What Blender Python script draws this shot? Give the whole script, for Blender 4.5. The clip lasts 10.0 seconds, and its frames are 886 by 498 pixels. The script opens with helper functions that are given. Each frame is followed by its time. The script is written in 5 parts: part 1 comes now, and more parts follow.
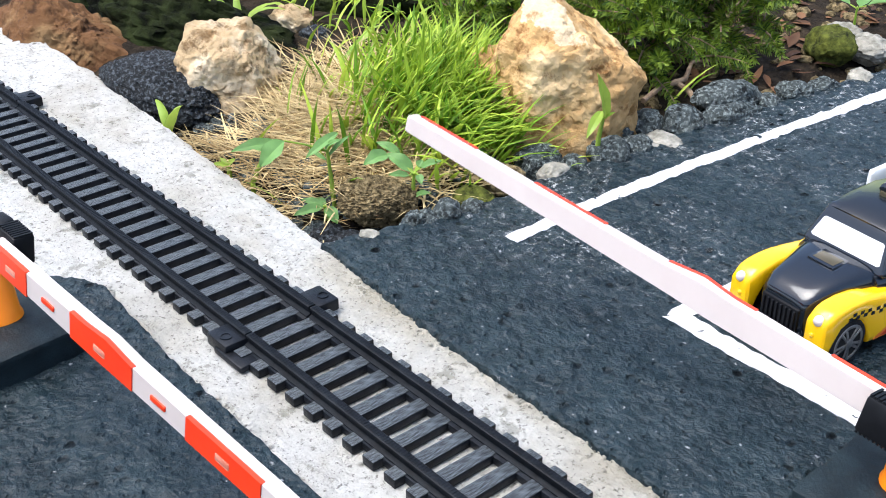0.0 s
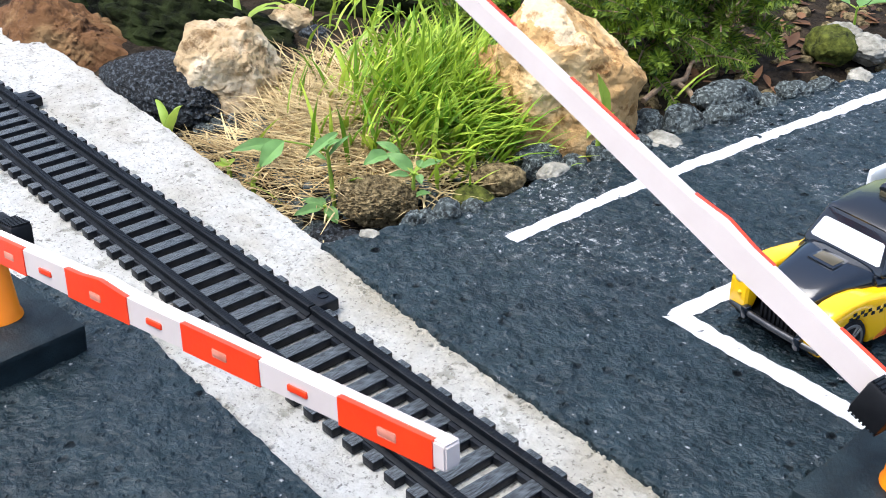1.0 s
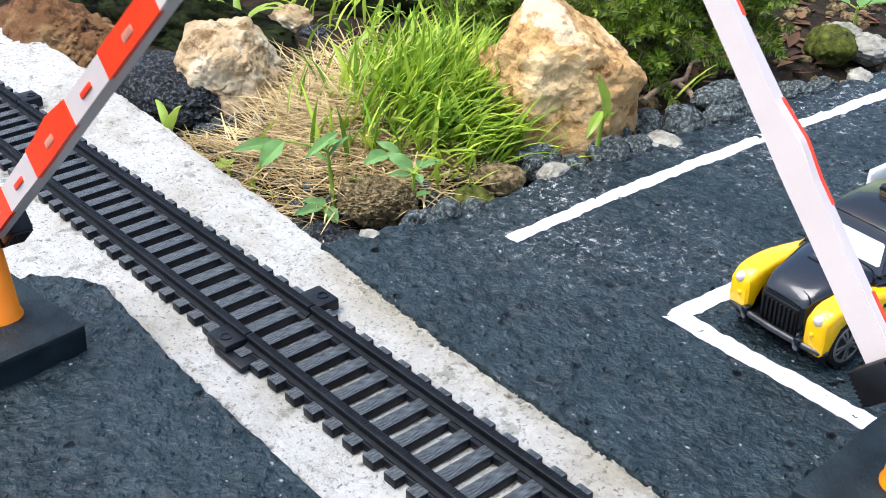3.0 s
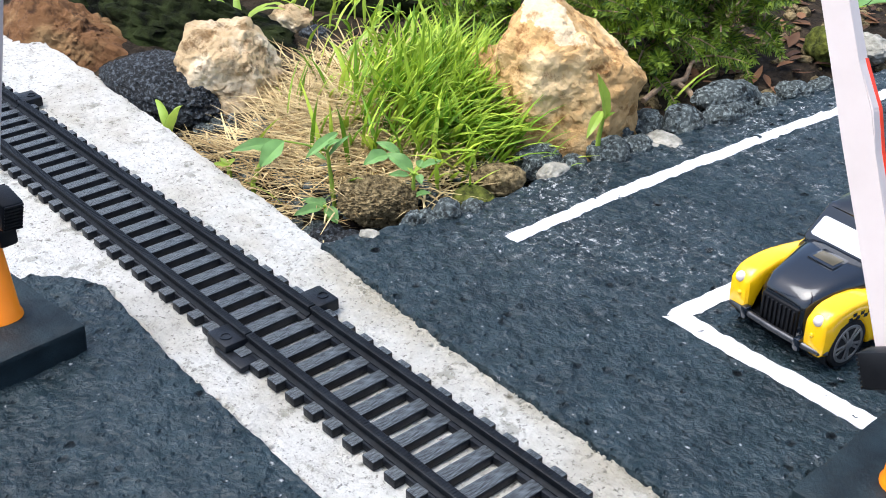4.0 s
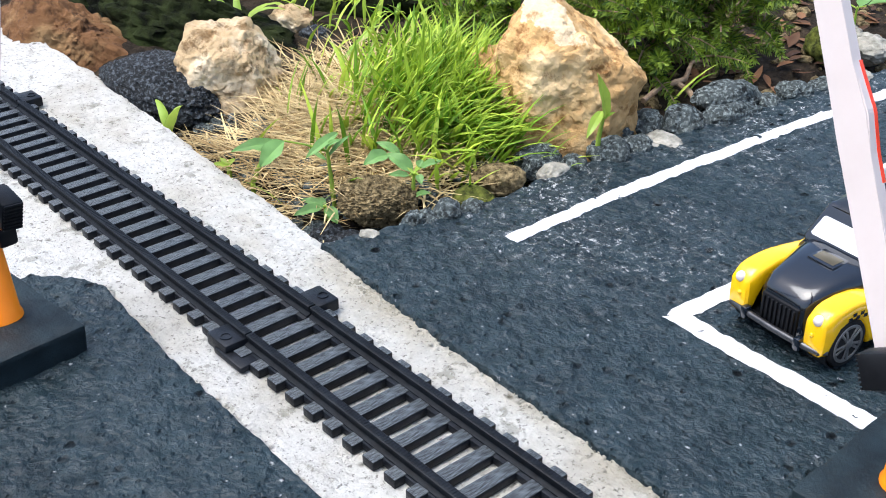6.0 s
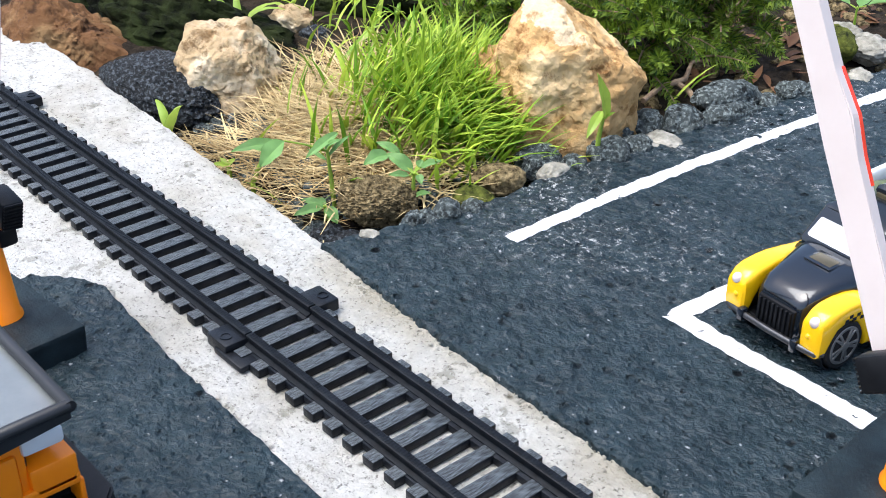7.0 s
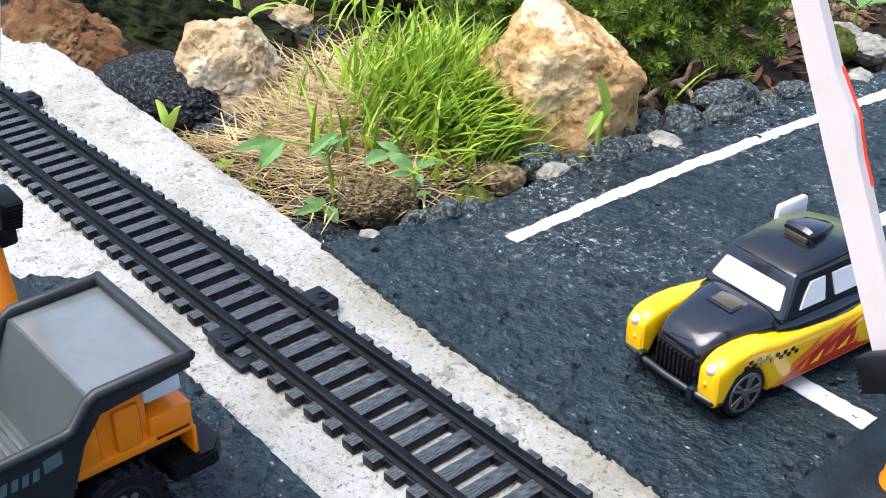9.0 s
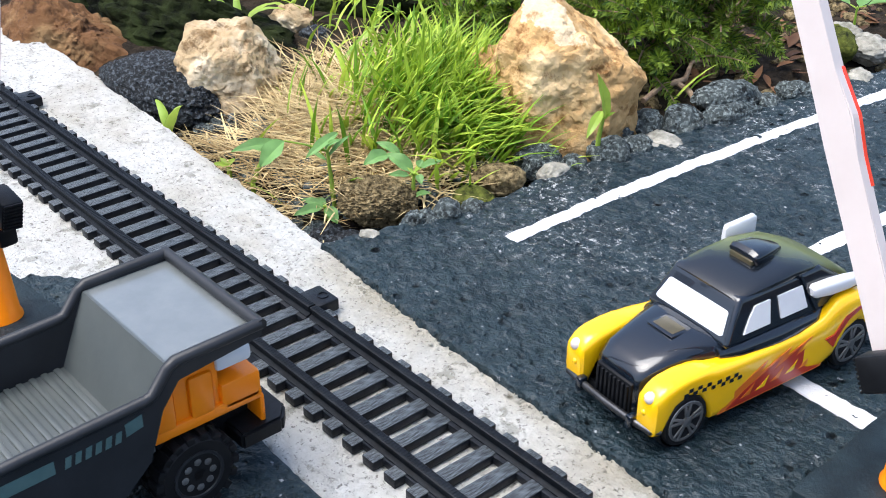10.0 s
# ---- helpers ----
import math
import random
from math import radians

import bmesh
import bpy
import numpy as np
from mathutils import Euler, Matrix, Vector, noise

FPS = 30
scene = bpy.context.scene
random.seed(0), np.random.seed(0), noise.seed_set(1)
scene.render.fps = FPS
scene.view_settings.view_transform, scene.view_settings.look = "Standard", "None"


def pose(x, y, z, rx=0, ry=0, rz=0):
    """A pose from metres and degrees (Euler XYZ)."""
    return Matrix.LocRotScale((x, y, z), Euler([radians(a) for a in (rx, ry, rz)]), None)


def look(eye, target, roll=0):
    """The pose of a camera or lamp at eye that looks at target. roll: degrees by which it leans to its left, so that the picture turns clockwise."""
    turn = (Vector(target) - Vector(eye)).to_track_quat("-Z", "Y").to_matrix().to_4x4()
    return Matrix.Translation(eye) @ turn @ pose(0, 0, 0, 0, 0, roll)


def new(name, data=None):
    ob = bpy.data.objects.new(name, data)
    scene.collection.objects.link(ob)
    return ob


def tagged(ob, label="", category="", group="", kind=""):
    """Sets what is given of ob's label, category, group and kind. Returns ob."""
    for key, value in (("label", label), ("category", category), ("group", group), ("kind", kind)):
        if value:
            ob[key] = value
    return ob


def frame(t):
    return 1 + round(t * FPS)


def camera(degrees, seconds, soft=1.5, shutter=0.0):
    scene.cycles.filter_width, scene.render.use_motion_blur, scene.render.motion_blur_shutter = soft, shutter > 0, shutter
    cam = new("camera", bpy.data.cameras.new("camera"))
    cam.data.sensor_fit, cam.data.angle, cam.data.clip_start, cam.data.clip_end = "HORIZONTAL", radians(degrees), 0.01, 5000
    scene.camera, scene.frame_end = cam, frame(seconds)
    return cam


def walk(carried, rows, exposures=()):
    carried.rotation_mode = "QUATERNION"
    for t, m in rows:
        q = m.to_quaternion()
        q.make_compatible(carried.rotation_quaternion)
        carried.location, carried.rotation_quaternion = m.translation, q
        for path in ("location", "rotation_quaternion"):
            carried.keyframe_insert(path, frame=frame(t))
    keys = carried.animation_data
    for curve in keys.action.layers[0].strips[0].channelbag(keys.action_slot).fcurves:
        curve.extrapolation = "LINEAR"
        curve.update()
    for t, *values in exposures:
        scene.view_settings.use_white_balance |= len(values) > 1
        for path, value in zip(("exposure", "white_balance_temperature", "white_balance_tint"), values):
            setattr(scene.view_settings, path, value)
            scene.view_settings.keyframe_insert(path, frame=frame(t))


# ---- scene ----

# All shapes below are written in millimetres; the helpers turn them into metres.
MM = 0.001


def mm(x, y, z, rx=0, ry=0, rz=0):
    return pose(x * MM, y * MM, z * MM, rx, ry, rz)


# ---- camera: stands still on a low tripod over the model crossing ----
cam = camera(40.85, 10.0, soft=0.95, shutter=0.3)
EYE = Vector((0.33853, -0.12615, 0.14480))
AIM = EYE + Vector((-0.65479, 0.56795, -0.49867))
walk(cam, [(0.0, look(EYE, AIM, 0.13)), (10.0, look(EYE, AIM, 0.13))])

# ---- light: bright overcast day ----
world = bpy.data.worlds.new("sky")
scene.world = world
world.use_nodes = True
wn = world.node_tree
sky = wn.nodes.new("ShaderNodeTexSky")
sky.sky_type = "NISHITA"
sky.sun_disc = False
sky.sun_elevation = radians(69)
sky.sun_rotation = radians(-153)
sky.air_density, sky.dust_density, sky.ozone_density = 1.0, 4.0, 3.0
wn.links.new(sky.outputs[0], wn.nodes["Background"].inputs[0])
wn.nodes["Background"].inputs[1].default_value = 0.15
sun = new("sun", bpy.data.lights.new("sun", "SUN"))
sun.data.energy = 1.7
sun.data.angle = radians(48)
sun.data.color = (0.97, 0.985, 1.0)
SUN_FROM = Vector((-0.16, -0.32, 0.934))
sun.matrix_world = look(SUN_FROM * 3, (0, 0, 0))
scene.view_settings.exposure = 1.27


# ---- materials ----
def material(name, rough=0.6, metal=0.0, spec=0.5, coat=0.0):
    m = bpy.data.materials.new(name)
    m.use_nodes = True
    b = m.node_tree.nodes["Principled BSDF"]
    b.inputs["Roughness"].default_value = rough
    b.inputs["Metallic"].default_value = metal
    b.inputs["Specular IOR Level"].default_value = spec
    b.inputs["Coat Weight"].default_value = coat
    return m, m.node_tree, b


def node(nt, kind, **values):
    n = nt.nodes.new(kind)
    for k, v in values.items():
        n.inputs[k].default_value = v
    return n


def noise_tex(nt, scale, detail=5.0, rough=0.6, coords="Object"):
    tc = nt.nodes.new("ShaderNodeTexCoord")
    n = node(nt, "ShaderNodeTexNoise", Scale=scale, Detail=detail, Roughness=rough)
    nt.links.new(tc.outputs[coords], n.inputs["Vector"])
    return n.outputs["Fac"]


def ramp(nt, fac, stops):
    r = nt.nodes.new("ShaderNodeValToRGB")
    e = r.color_ramp.elements
    while len(e) < len(stops):
        e.new(0.5)
    for i, (pos, col) in enumerate(stops):
        e[i].position = pos
        e[i].color = (*col, 1) if len(col) == 3 else col
    nt.links.new(fac, r.inputs["Fac"])
    return r.outputs["Color"]


def mix(nt, fac, a, b, kind="MIX"):
    m = nt.nodes.new("ShaderNodeMix")
    m.data_type = "RGBA"
    m.blend_type = kind
    for sock, v in ((m.inputs["Factor"], fac), (m.inputs["A"], a), (m.inputs["B"], b)):
        if hasattr(v, "is_linked"):
            nt.links.new(v, sock)
        elif isinstance(v, tuple):
            sock.default_value = (*v, 1)
        else:
            sock.default_value = v
    return m.outputs["Result"]


def bump(nt, b, height, distance, strength=1.0, chain=None):
    n = node(nt, "ShaderNodeBump", Strength=strength, Distance=distance)
    nt.links.new(height, n.inputs["Height"])
    if chain is not None:
        nt.links.new(chain, n.inputs["Normal"])
    nt.links.new(n.outputs["Normal"], b.inputs["Normal"])
    return n.outputs["Normal"]


def speckled(name, dark, light, scale, rough=0.7, bump_mm=0.0, bump_scale=0.0, metal=0.0, spec=0.5, coat=0.0, lo=0.35, hi=0.65, big=0.25):
    """Two-scale colour variation with fine relief."""
    m, nt, b = material(name, rough, metal, spec, coat)
    fine = ramp(nt, noise_tex(nt, scale, 6.0, 0.65), [(lo, dark), (hi, light)])
    wide = ramp(nt, noise_tex(nt, scale * 0.13, 3.0), [(0.3, (1 - big,) * 3), (0.7, (1.0,) * 3)])
    col = mix(nt, 1.0, fine, wide, "MULTIPLY")
    nt.links.new(col, b.inputs["Base Color"])
    if bump_mm:
        bump(nt, b, noise_tex(nt, bump_scale or scale, 6.0, 0.7), bump_mm * MM)
    return m


def make_concrete():
    m, nt, b = material("white_concrete", 0.85, spec=0.3)
    base = ramp(nt, noise_tex(nt, 260, 8.0, 0.75), [(0.34, (0.41, 0.40, 0.36)), (0.42, (0.66, 0.655, 0.61)), (0.54, (0.725, 0.72, 0.675)), (0.66, (0.78, 0.775, 0.735))])
    grit = ramp(nt, noise_tex(nt, 900, 3.0, 0.6), [(0.33, (0.22, 0.21, 0.19)), (0.41, (1, 1, 1))])
    flake = ramp(nt, noise_tex(nt, 105, 8.0, 0.72), [(0.40, (0.66, 0.655, 0.62)), (0.425, (1, 1, 1))])
    base = mix(nt, 1.0, base, flake, "MULTIPLY")
    stain = ramp(nt, noise_tex(nt, 28, 4.0, 0.6), [(0.32, (0.74, 0.70, 0.62)), (0.55, (1, 1, 1))])
    pt = nt.nodes.new("ShaderNodeTexCoord")
    pock = node(nt, "ShaderNodeTexVoronoi", Scale=150.0, Randomness=1.0)
    nt.links.new(pt.outputs["Object"], pock.inputs["Vector"])
    pocks = ramp(nt, pock.outputs["Distance"], [(0.07, (0.30, 0.285, 0.25)), (0.17, (1, 1, 1))])
    some = ramp(nt, noise_tex(nt, 60, 3.0, 0.6), [(0.50, (0, 0, 0)), (0.58, (1, 1, 1))])
    base = mix(nt, some, base, mix(nt, 1.0, base, pocks, "MULTIPLY"))
    col = mix(nt, 1.0, mix(nt, 0.75, base, grit, "MULTIPLY"), stain, "MULTIPLY")
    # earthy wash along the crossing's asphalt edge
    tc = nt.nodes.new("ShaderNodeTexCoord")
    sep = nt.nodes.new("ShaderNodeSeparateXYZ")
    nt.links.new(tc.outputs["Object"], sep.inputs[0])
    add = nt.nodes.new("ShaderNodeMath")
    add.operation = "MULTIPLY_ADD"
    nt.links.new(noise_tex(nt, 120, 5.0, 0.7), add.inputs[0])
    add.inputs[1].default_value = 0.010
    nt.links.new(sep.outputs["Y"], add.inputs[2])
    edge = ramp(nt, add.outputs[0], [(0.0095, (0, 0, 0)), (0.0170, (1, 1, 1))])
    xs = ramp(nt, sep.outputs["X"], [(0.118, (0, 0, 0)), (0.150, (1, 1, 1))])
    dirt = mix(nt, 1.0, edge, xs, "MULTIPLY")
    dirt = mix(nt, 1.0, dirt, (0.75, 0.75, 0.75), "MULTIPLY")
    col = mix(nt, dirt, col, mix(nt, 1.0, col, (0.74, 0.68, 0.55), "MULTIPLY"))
    nt.links.new(col, b.inputs["Base Color"])
    n0 = bump(nt, b, flake, 0.0007, 1.0)
    n1 = bump(nt, b, noise_tex(nt, 300, 8.0, 0.72), 0.0042, 1.0, n0)
    bump(nt, b, noise_tex(nt, 1500, 2.0, 0.5), 0.00028, 0.8, n1)
    return m


def make_asphalt():
    m, nt, b = material("painted_asphalt", 0.62, spec=0.6)
    base = ramp(nt, noise_tex(nt, 90, 6.0, 0.65), [(0.3, (0.0062, 0.0138, 0.0178)), (0.7, (0.0142, 0.0285, 0.0355))])
    spk = ramp(nt, noise_tex(nt, 620, 2.0, 0.5), [(0.70, (0, 0, 0)), (0.75, (0.8, 0.8, 0.8))])
    col = mix(nt, spk, base, (0.30, 0.31, 0.32))
    tp = nt.nodes.new("ShaderNodeTexCoord")
    hole = node(nt, "ShaderNodeTexVoronoi", Scale=190.0)
    nt.links.new(tp.outputs["Object"], hole.inputs["Vector"])
    dots = ramp(nt, hole.outputs["Distance"], [(0.13, (1, 1, 1)), (0.24, (0, 0, 0))])
    where = ramp(nt, noise_tex(nt, 70, 3.0, 0.6), [(0.46, (0, 0, 0)), (0.60, (1, 1, 1))])
    holes = mix(nt, 1.0, dots, where, "MULTIPLY")
    # pits turn near black, the shade inside them put into the colour
    col = mix(nt, holes, col, (0.003, 0.004, 0.005))
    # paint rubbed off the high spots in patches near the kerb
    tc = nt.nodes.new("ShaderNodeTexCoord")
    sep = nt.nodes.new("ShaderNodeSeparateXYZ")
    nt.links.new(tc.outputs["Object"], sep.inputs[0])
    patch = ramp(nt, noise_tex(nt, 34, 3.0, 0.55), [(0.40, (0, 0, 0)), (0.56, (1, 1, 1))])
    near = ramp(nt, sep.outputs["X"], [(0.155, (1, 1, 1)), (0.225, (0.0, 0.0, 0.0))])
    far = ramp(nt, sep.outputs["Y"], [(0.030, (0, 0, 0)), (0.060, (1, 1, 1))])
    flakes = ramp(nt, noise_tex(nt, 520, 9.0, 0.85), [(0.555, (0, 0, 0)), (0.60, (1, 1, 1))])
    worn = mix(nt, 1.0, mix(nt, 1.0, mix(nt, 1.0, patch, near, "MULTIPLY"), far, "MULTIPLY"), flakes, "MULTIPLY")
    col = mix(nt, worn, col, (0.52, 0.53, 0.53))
    nt.links.new(col, b.inputs["Base Color"])
    nh = bump(nt, b, ramp(nt, holes, [(0.0, (1, 1, 1)), (1.0, (0, 0, 0))]), 0.0010, 1.0)
    # the darkened pits lose the paint's gloss as well
    gloss = ramp(nt, noise_tex(nt, 360, 4.0, 0.6), [(0.34, (0.14,) * 3), (0.62, (0.40,) * 3)])
    gloss = mix(nt, holes, gloss, (0.03, 0.03, 0.03))
    nt.links.new(gloss, b.inputs["Specular IOR Level"])
    rr = ramp(nt, noise_tex(nt, 160, 4.0, 0.6), [(0.3, (0.34,) * 3), (0.7, (0.54,) * 3)])
    nt.links.new(rr, b.inputs["Roughness"])
    lumps = bump(nt, b, noise_tex(nt, 330, 2.0, 0.5), 0.0017, 1.0, nh)
    n1 = bump(nt, b, noise_tex(nt, 620, 4.0, 0.6), 0.0010, 1.0, lumps)
    tc2 = nt.nodes.new("ShaderNodeTexCoord")
    vor = node(nt, "ShaderNodeTexVoronoi", Scale=420.0)
    nt.links.new(tc2.outputs["Object"], vor.inputs["Vector"])
    pits = ramp(nt, vor.outputs["Distance"], [(0.10, (0, 0, 0)), (0.26, (1, 1, 1))])
    bump(nt, b, pits, 0.0005, 1.0, n1)
    return m


def make_rock(name, deep, mid, pale, patch, pit, rough=0.88, spec=0.25):
    """Broken stone: wide colour zones, grain, and small dark pits, their shade painted in."""
    m, nt, b = material(name, rough, spec=spec)
    zones = ramp(nt, noise_tex(nt, patch, 5.0, 0.62), [(0.36, mid), (0.50, mid), (0.62, pale)])
    grain = ramp(nt, noise_tex(nt, pit * 0.7, 6.0, 0.7), [(0.36, deep), (0.47, (1, 1, 1))])
    col = mix(nt, 0.75, zones, mix(nt, 1.0, zones, grain, "MULTIPLY"))
    spots = ramp(nt, noise_tex(nt, pit * 0.33, 4.0, 0.65), [(0.34, (1, 1, 1)), (0.42, (0, 0, 0))])
    col = mix(nt, spots, col, deep)
    nt.links.new(col, b.inputs["Base Color"])
    n0 = bump(nt, b, noise_tex(nt, pit * 0.33, 4.0, 0.65), 0.0028)
    bump(nt, b, noise_tex(nt, pit, 6.0, 0.7), 0.0016, 1.0, n0)
    return m


def make_leaf(name, dark, light, rough=0.45, trans=0.25):
    m, nt, b = material(name, rough, spec=0.35)
    tc = nt.nodes.new("ShaderNodeNewGeometry")
    a = ramp(nt, tc.outputs["Random Per Island"], [(0.0, dark), (1.0, light)])
    wide = ramp(nt, noise_tex(nt, 120, 4.0), [(0.3, (0.7,) * 3), (0.7, (1.1,) * 3)])
    col = mix(nt, 1.0, a, wide, "MULTIPLY")
    nt.links.new(col, b.inputs["Base Color"])
    t = nt.nodes.new("ShaderNodeBsdfTranslucent")
    nt.links.new(col, t.inputs["Color"])
    ms = nt.nodes.new("ShaderNodeMixShader")
    ms.inputs[0].default_value = trans
    nt.links.new(b.outputs[0], ms.inputs[1])
    nt.links.new(t.outputs[0], ms.inputs[2])
    nt.links.new(ms.outputs[0], nt.nodes["Material Output"].inputs["Surface"])
    return m


def make_roof():
    """Black enamel with a ragged-edged olive patch towards the rear."""
    m, nt, b = material("black_enamel_with_olive_patch", 0.22, coat=0.3)
    tc = nt.nodes.new("ShaderNodeTexCoord")
    sep = nt.nodes.new("ShaderNodeSeparateXYZ")
    nt.links.new(tc.outputs["Object"], sep.inputs[0])
    lean = nt.nodes.new("ShaderNodeMath")
    lean.operation = "MULTIPLY_ADD"
    nt.links.new(sep.outputs["X"], lean.inputs[0])
    lean.inputs[1].default_value = -1.0
    nt.links.new(sep.outputs["Y"], lean.inputs[2])
    olive_edge = nt.nodes.new("ShaderNodeMath")
    olive_edge.operation = "MULTIPLY_ADD"
    nt.links.new(noise_tex(nt, 160, 4.0, 0.6), olive_edge.inputs[0])
    olive_edge.inputs[1].default_value = 0.010
    nt.links.new(lean.outputs[0], olive_edge.inputs[2])
    area = ramp(nt, olive_edge.outputs[0], [(0.0300, (0, 0, 0)), (0.0385, (0.85, 0.85, 0.85))])
    col = mix(nt, area, (0.005, 0.007, 0.010), (0.105, 0.125, 0.030))
    nt.links.new(col, b.inputs["Base Color"])
    nt.links.new(mix(nt, area, (0.22, 0.22, 0.22), (0.5, 0.5, 0.5)), b.inputs["Roughness"])
    return m


def stretch(m, factors):
    """Stretches a material's patterns, as for a wood grain."""
    nt = m.node_tree
    for n in [n for n in nt.nodes if n.type == "TEX_NOISE"]:
        src = n.inputs["Vector"].links[0].from_socket
        mp = nt.nodes.new("ShaderNodeMapping")
        mp.inputs["Scale"].default_value = factors
        nt.links.new(src, mp.inputs["Vector"])
        nt.links.new(mp.outputs[0], n.inputs["Vector"])


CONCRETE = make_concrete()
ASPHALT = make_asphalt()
WHITE_PAINT = speckled("road_paint", (0.42, 0.43, 0.45), (0.585, 0.588, 0.60), 260, 0.7, 0.35, 300, lo=0.25, hi=0.45, big=0.08)
TRACK_PLASTIC = speckled("black_plastic", (0.004, 0.005, 0.007), (0.013, 0.016, 0.021), 350, 0.38, 0.12, 700, spec=0.2)
# pale grain stands in for the sky's gloss on black plastic
SLEEPER = speckled("grained_lit_plastic", (0.006, 0.008, 0.011), (0.225, 0.26, 0.285), 420, 0.36, 0.35, 700, spec=0.4, lo=0.42, hi=0.74, big=0.1)
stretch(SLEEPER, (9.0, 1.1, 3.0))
SOIL = speckled("garden_soil", (0.007, 0.005, 0.0035), (0.055, 0.040, 0.025), 190, 0.95, 4.0, 170, spec=0.15)
RAIL = speckled("rail_plastic", (0.003, 0.004, 0.006), (0.009, 0.012, 0.016), 350, 0.45, 0.12, 700, spec=0.15)
TAN_STONE = make_rock("tan_limestone", (0.18, 0.11, 0.048), (0.44, 0.32, 0.18), (0.60, 0.50, 0.35), 55, 260)
OCHRE_STONE = make_rock("ochre_limestone", (0.25, 0.13, 0.04), (0.53, 0.325, 0.135), (0.68, 0.50, 0.27), 38, 240)
BROWN_STONE = make_rock("brown_sandstone", (0.045, 0.020, 0.008), (0.135, 0.064, 0.025), (0.25, 0.150, 0.068), 50, 220)
LAVA = make_rock("dark_lava_stone", (0.001, 0.0012, 0.0015), (0.010, 0.0125, 0.015), (0.085, 0.10, 0.115), 850, 600, 0.75, 0.3)
# paler copy of the ochre stone, as if lit from above
TOP_LIT_STONE = make_rock("top_lit_limestone", (0.38, 0.24, 0.10), (0.64, 0.50, 0.32), (0.74, 0.64, 0.47), 45, 230)
GREY_STONE = make_rock("grey_gravel", (0.008, 0.010, 0.010), (0.065, 0.080, 0.080), (0.23, 0.27, 0.265), 950, 700, 0.85, 0.25)
PALE_STONE = speckled("pale_pebble", (0.17, 0.165, 0.13), (0.44, 0.42, 0.36), 300, 0.85, 0.8, 260, spec=0.3)
MOSSY = speckled("mossy_stone", (0.040, 0.028, 0.012), (0.38, 0.29, 0.15), 620, 0.95, 1.8, 520, spec=0.15)
GREEN_MOSS = speckled("green_moss", (0.020, 0.026, 0.006), (0.17, 0.19, 0.035), 300, 0.95, 2.4, 240, spec=0.15)
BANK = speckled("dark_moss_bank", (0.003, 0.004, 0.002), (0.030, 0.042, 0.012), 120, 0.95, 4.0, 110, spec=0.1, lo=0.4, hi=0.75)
GRASS = make_leaf("grass_green", (0.10, 0.25, 0.012), (0.52, 0.66, 0.08), 0.5, 0.3)
STRAW = make_leaf("dry_straw", (0.26, 0.165, 0.06), (0.76, 0.61, 0.32), 0.65, 0.15)
WEED = make_leaf("weed_leaf", (0.105, 0.25, 0.060), (0.20, 0.37, 0.12), 0.5, 0.25)
BRIGHT_WEED = make_leaf("young_leaf", (0.26, 0.44, 0.05), (0.40, 0.54, 0.09), 0.45, 0.35)
NEEDLE = make_leaf("conifer_needle", (0.030, 0.085, 0.010), (0.30, 0.42, 0.045), 0.5, 0.2)
TWIG = speckled("dry_twig", (0.16, 0.10, 0.06), (0.36, 0.26, 0.17), 300, 0.85, 0.4, 400)
LITTER = make_leaf("leaf_litter", (0.04, 0.017, 0.008), (0.24, 0.115, 0.05), 0.75, 0.05)
ORANGE = speckled("orange_plastic", (0.93, 0.225, 0.002), (0.96, 0.255, 0.004), 60, 0.33, 0.03, 500, big=0.06)
WHITE_PLASTIC = speckled("white_plastic", (0.555, 0.485, 0.460), (0.595, 0.530, 0.505), 60, 0.38, 0.02, 500, big=0.04)
RED_PAINT = speckled("red_paint", (0.80, 0.036, 0.006), (0.88, 0.050, 0.008), 90, 0.4, 0.04, 500, big=0.08)
PINK_PAINT = speckled("worn_pink_paint", (0.62, 0.20, 0.13), (0.72, 0.30, 0.22), 200, 0.45, 0.04, 500)
BLACK_PLASTIC = speckled("matt_black_plastic", (0.004, 0.0045, 0.006), (0.009, 0.010, 0.012), 200, 0.45, 0.08, 600, spec=0.2)
BLOCK_PAINT = speckled("black_painted_block", (0.005, 0.010, 0.013), (0.014, 0.027, 0.033), 160, 0.5, 0.5, 300, spec=0.2)
CAR_BLACK = speckled("gloss_black_enamel", (0.003, 0.006, 0.011), (0.006, 0.010, 0.017), 40, 0.14, 0.0, coat=0.5)
CAR_YELLOW = speckled("gloss_yellow_enamel", (0.86, 0.48, 0.002), (0.90, 0.52, 0.004), 40, 0.22, 0.0, coat=0.4, big=0.05)
CAR_WHITE = speckled("white_window_enamel", (0.66, 0.67, 0.69), (0.70, 0.71, 0.72), 60, 0.25, 0.0, big=0.04)
CAR_GREY = speckled("dark_chrome", (0.05, 0.052, 0.056), (0.09, 0.092, 0.097), 200, 0.35, 0.0, metal=0.8)
RIM_GREY = speckled("grey_rim", (0.13, 0.13, 0.13), (0.22, 0.22, 0.215), 200, 0.35, 0.0, metal=0.5)
TYRE = speckled("black_tyre", (0.004, 0.004, 0.005), (0.010, 0.010, 0.011), 300, 0.6, 0.05, 700, spec=0.25)
FLAME_RED = speckled("red_decal", (0.42, 0.020, 0.010), (0.52, 0.03, 0.012), 100, 0.3, 0.0)
FLAME_ORANGE = speckled("orange_decal", (0.72, 0.16, 0.01), (0.80, 0.22, 0.02), 100, 0.3, 0.0)
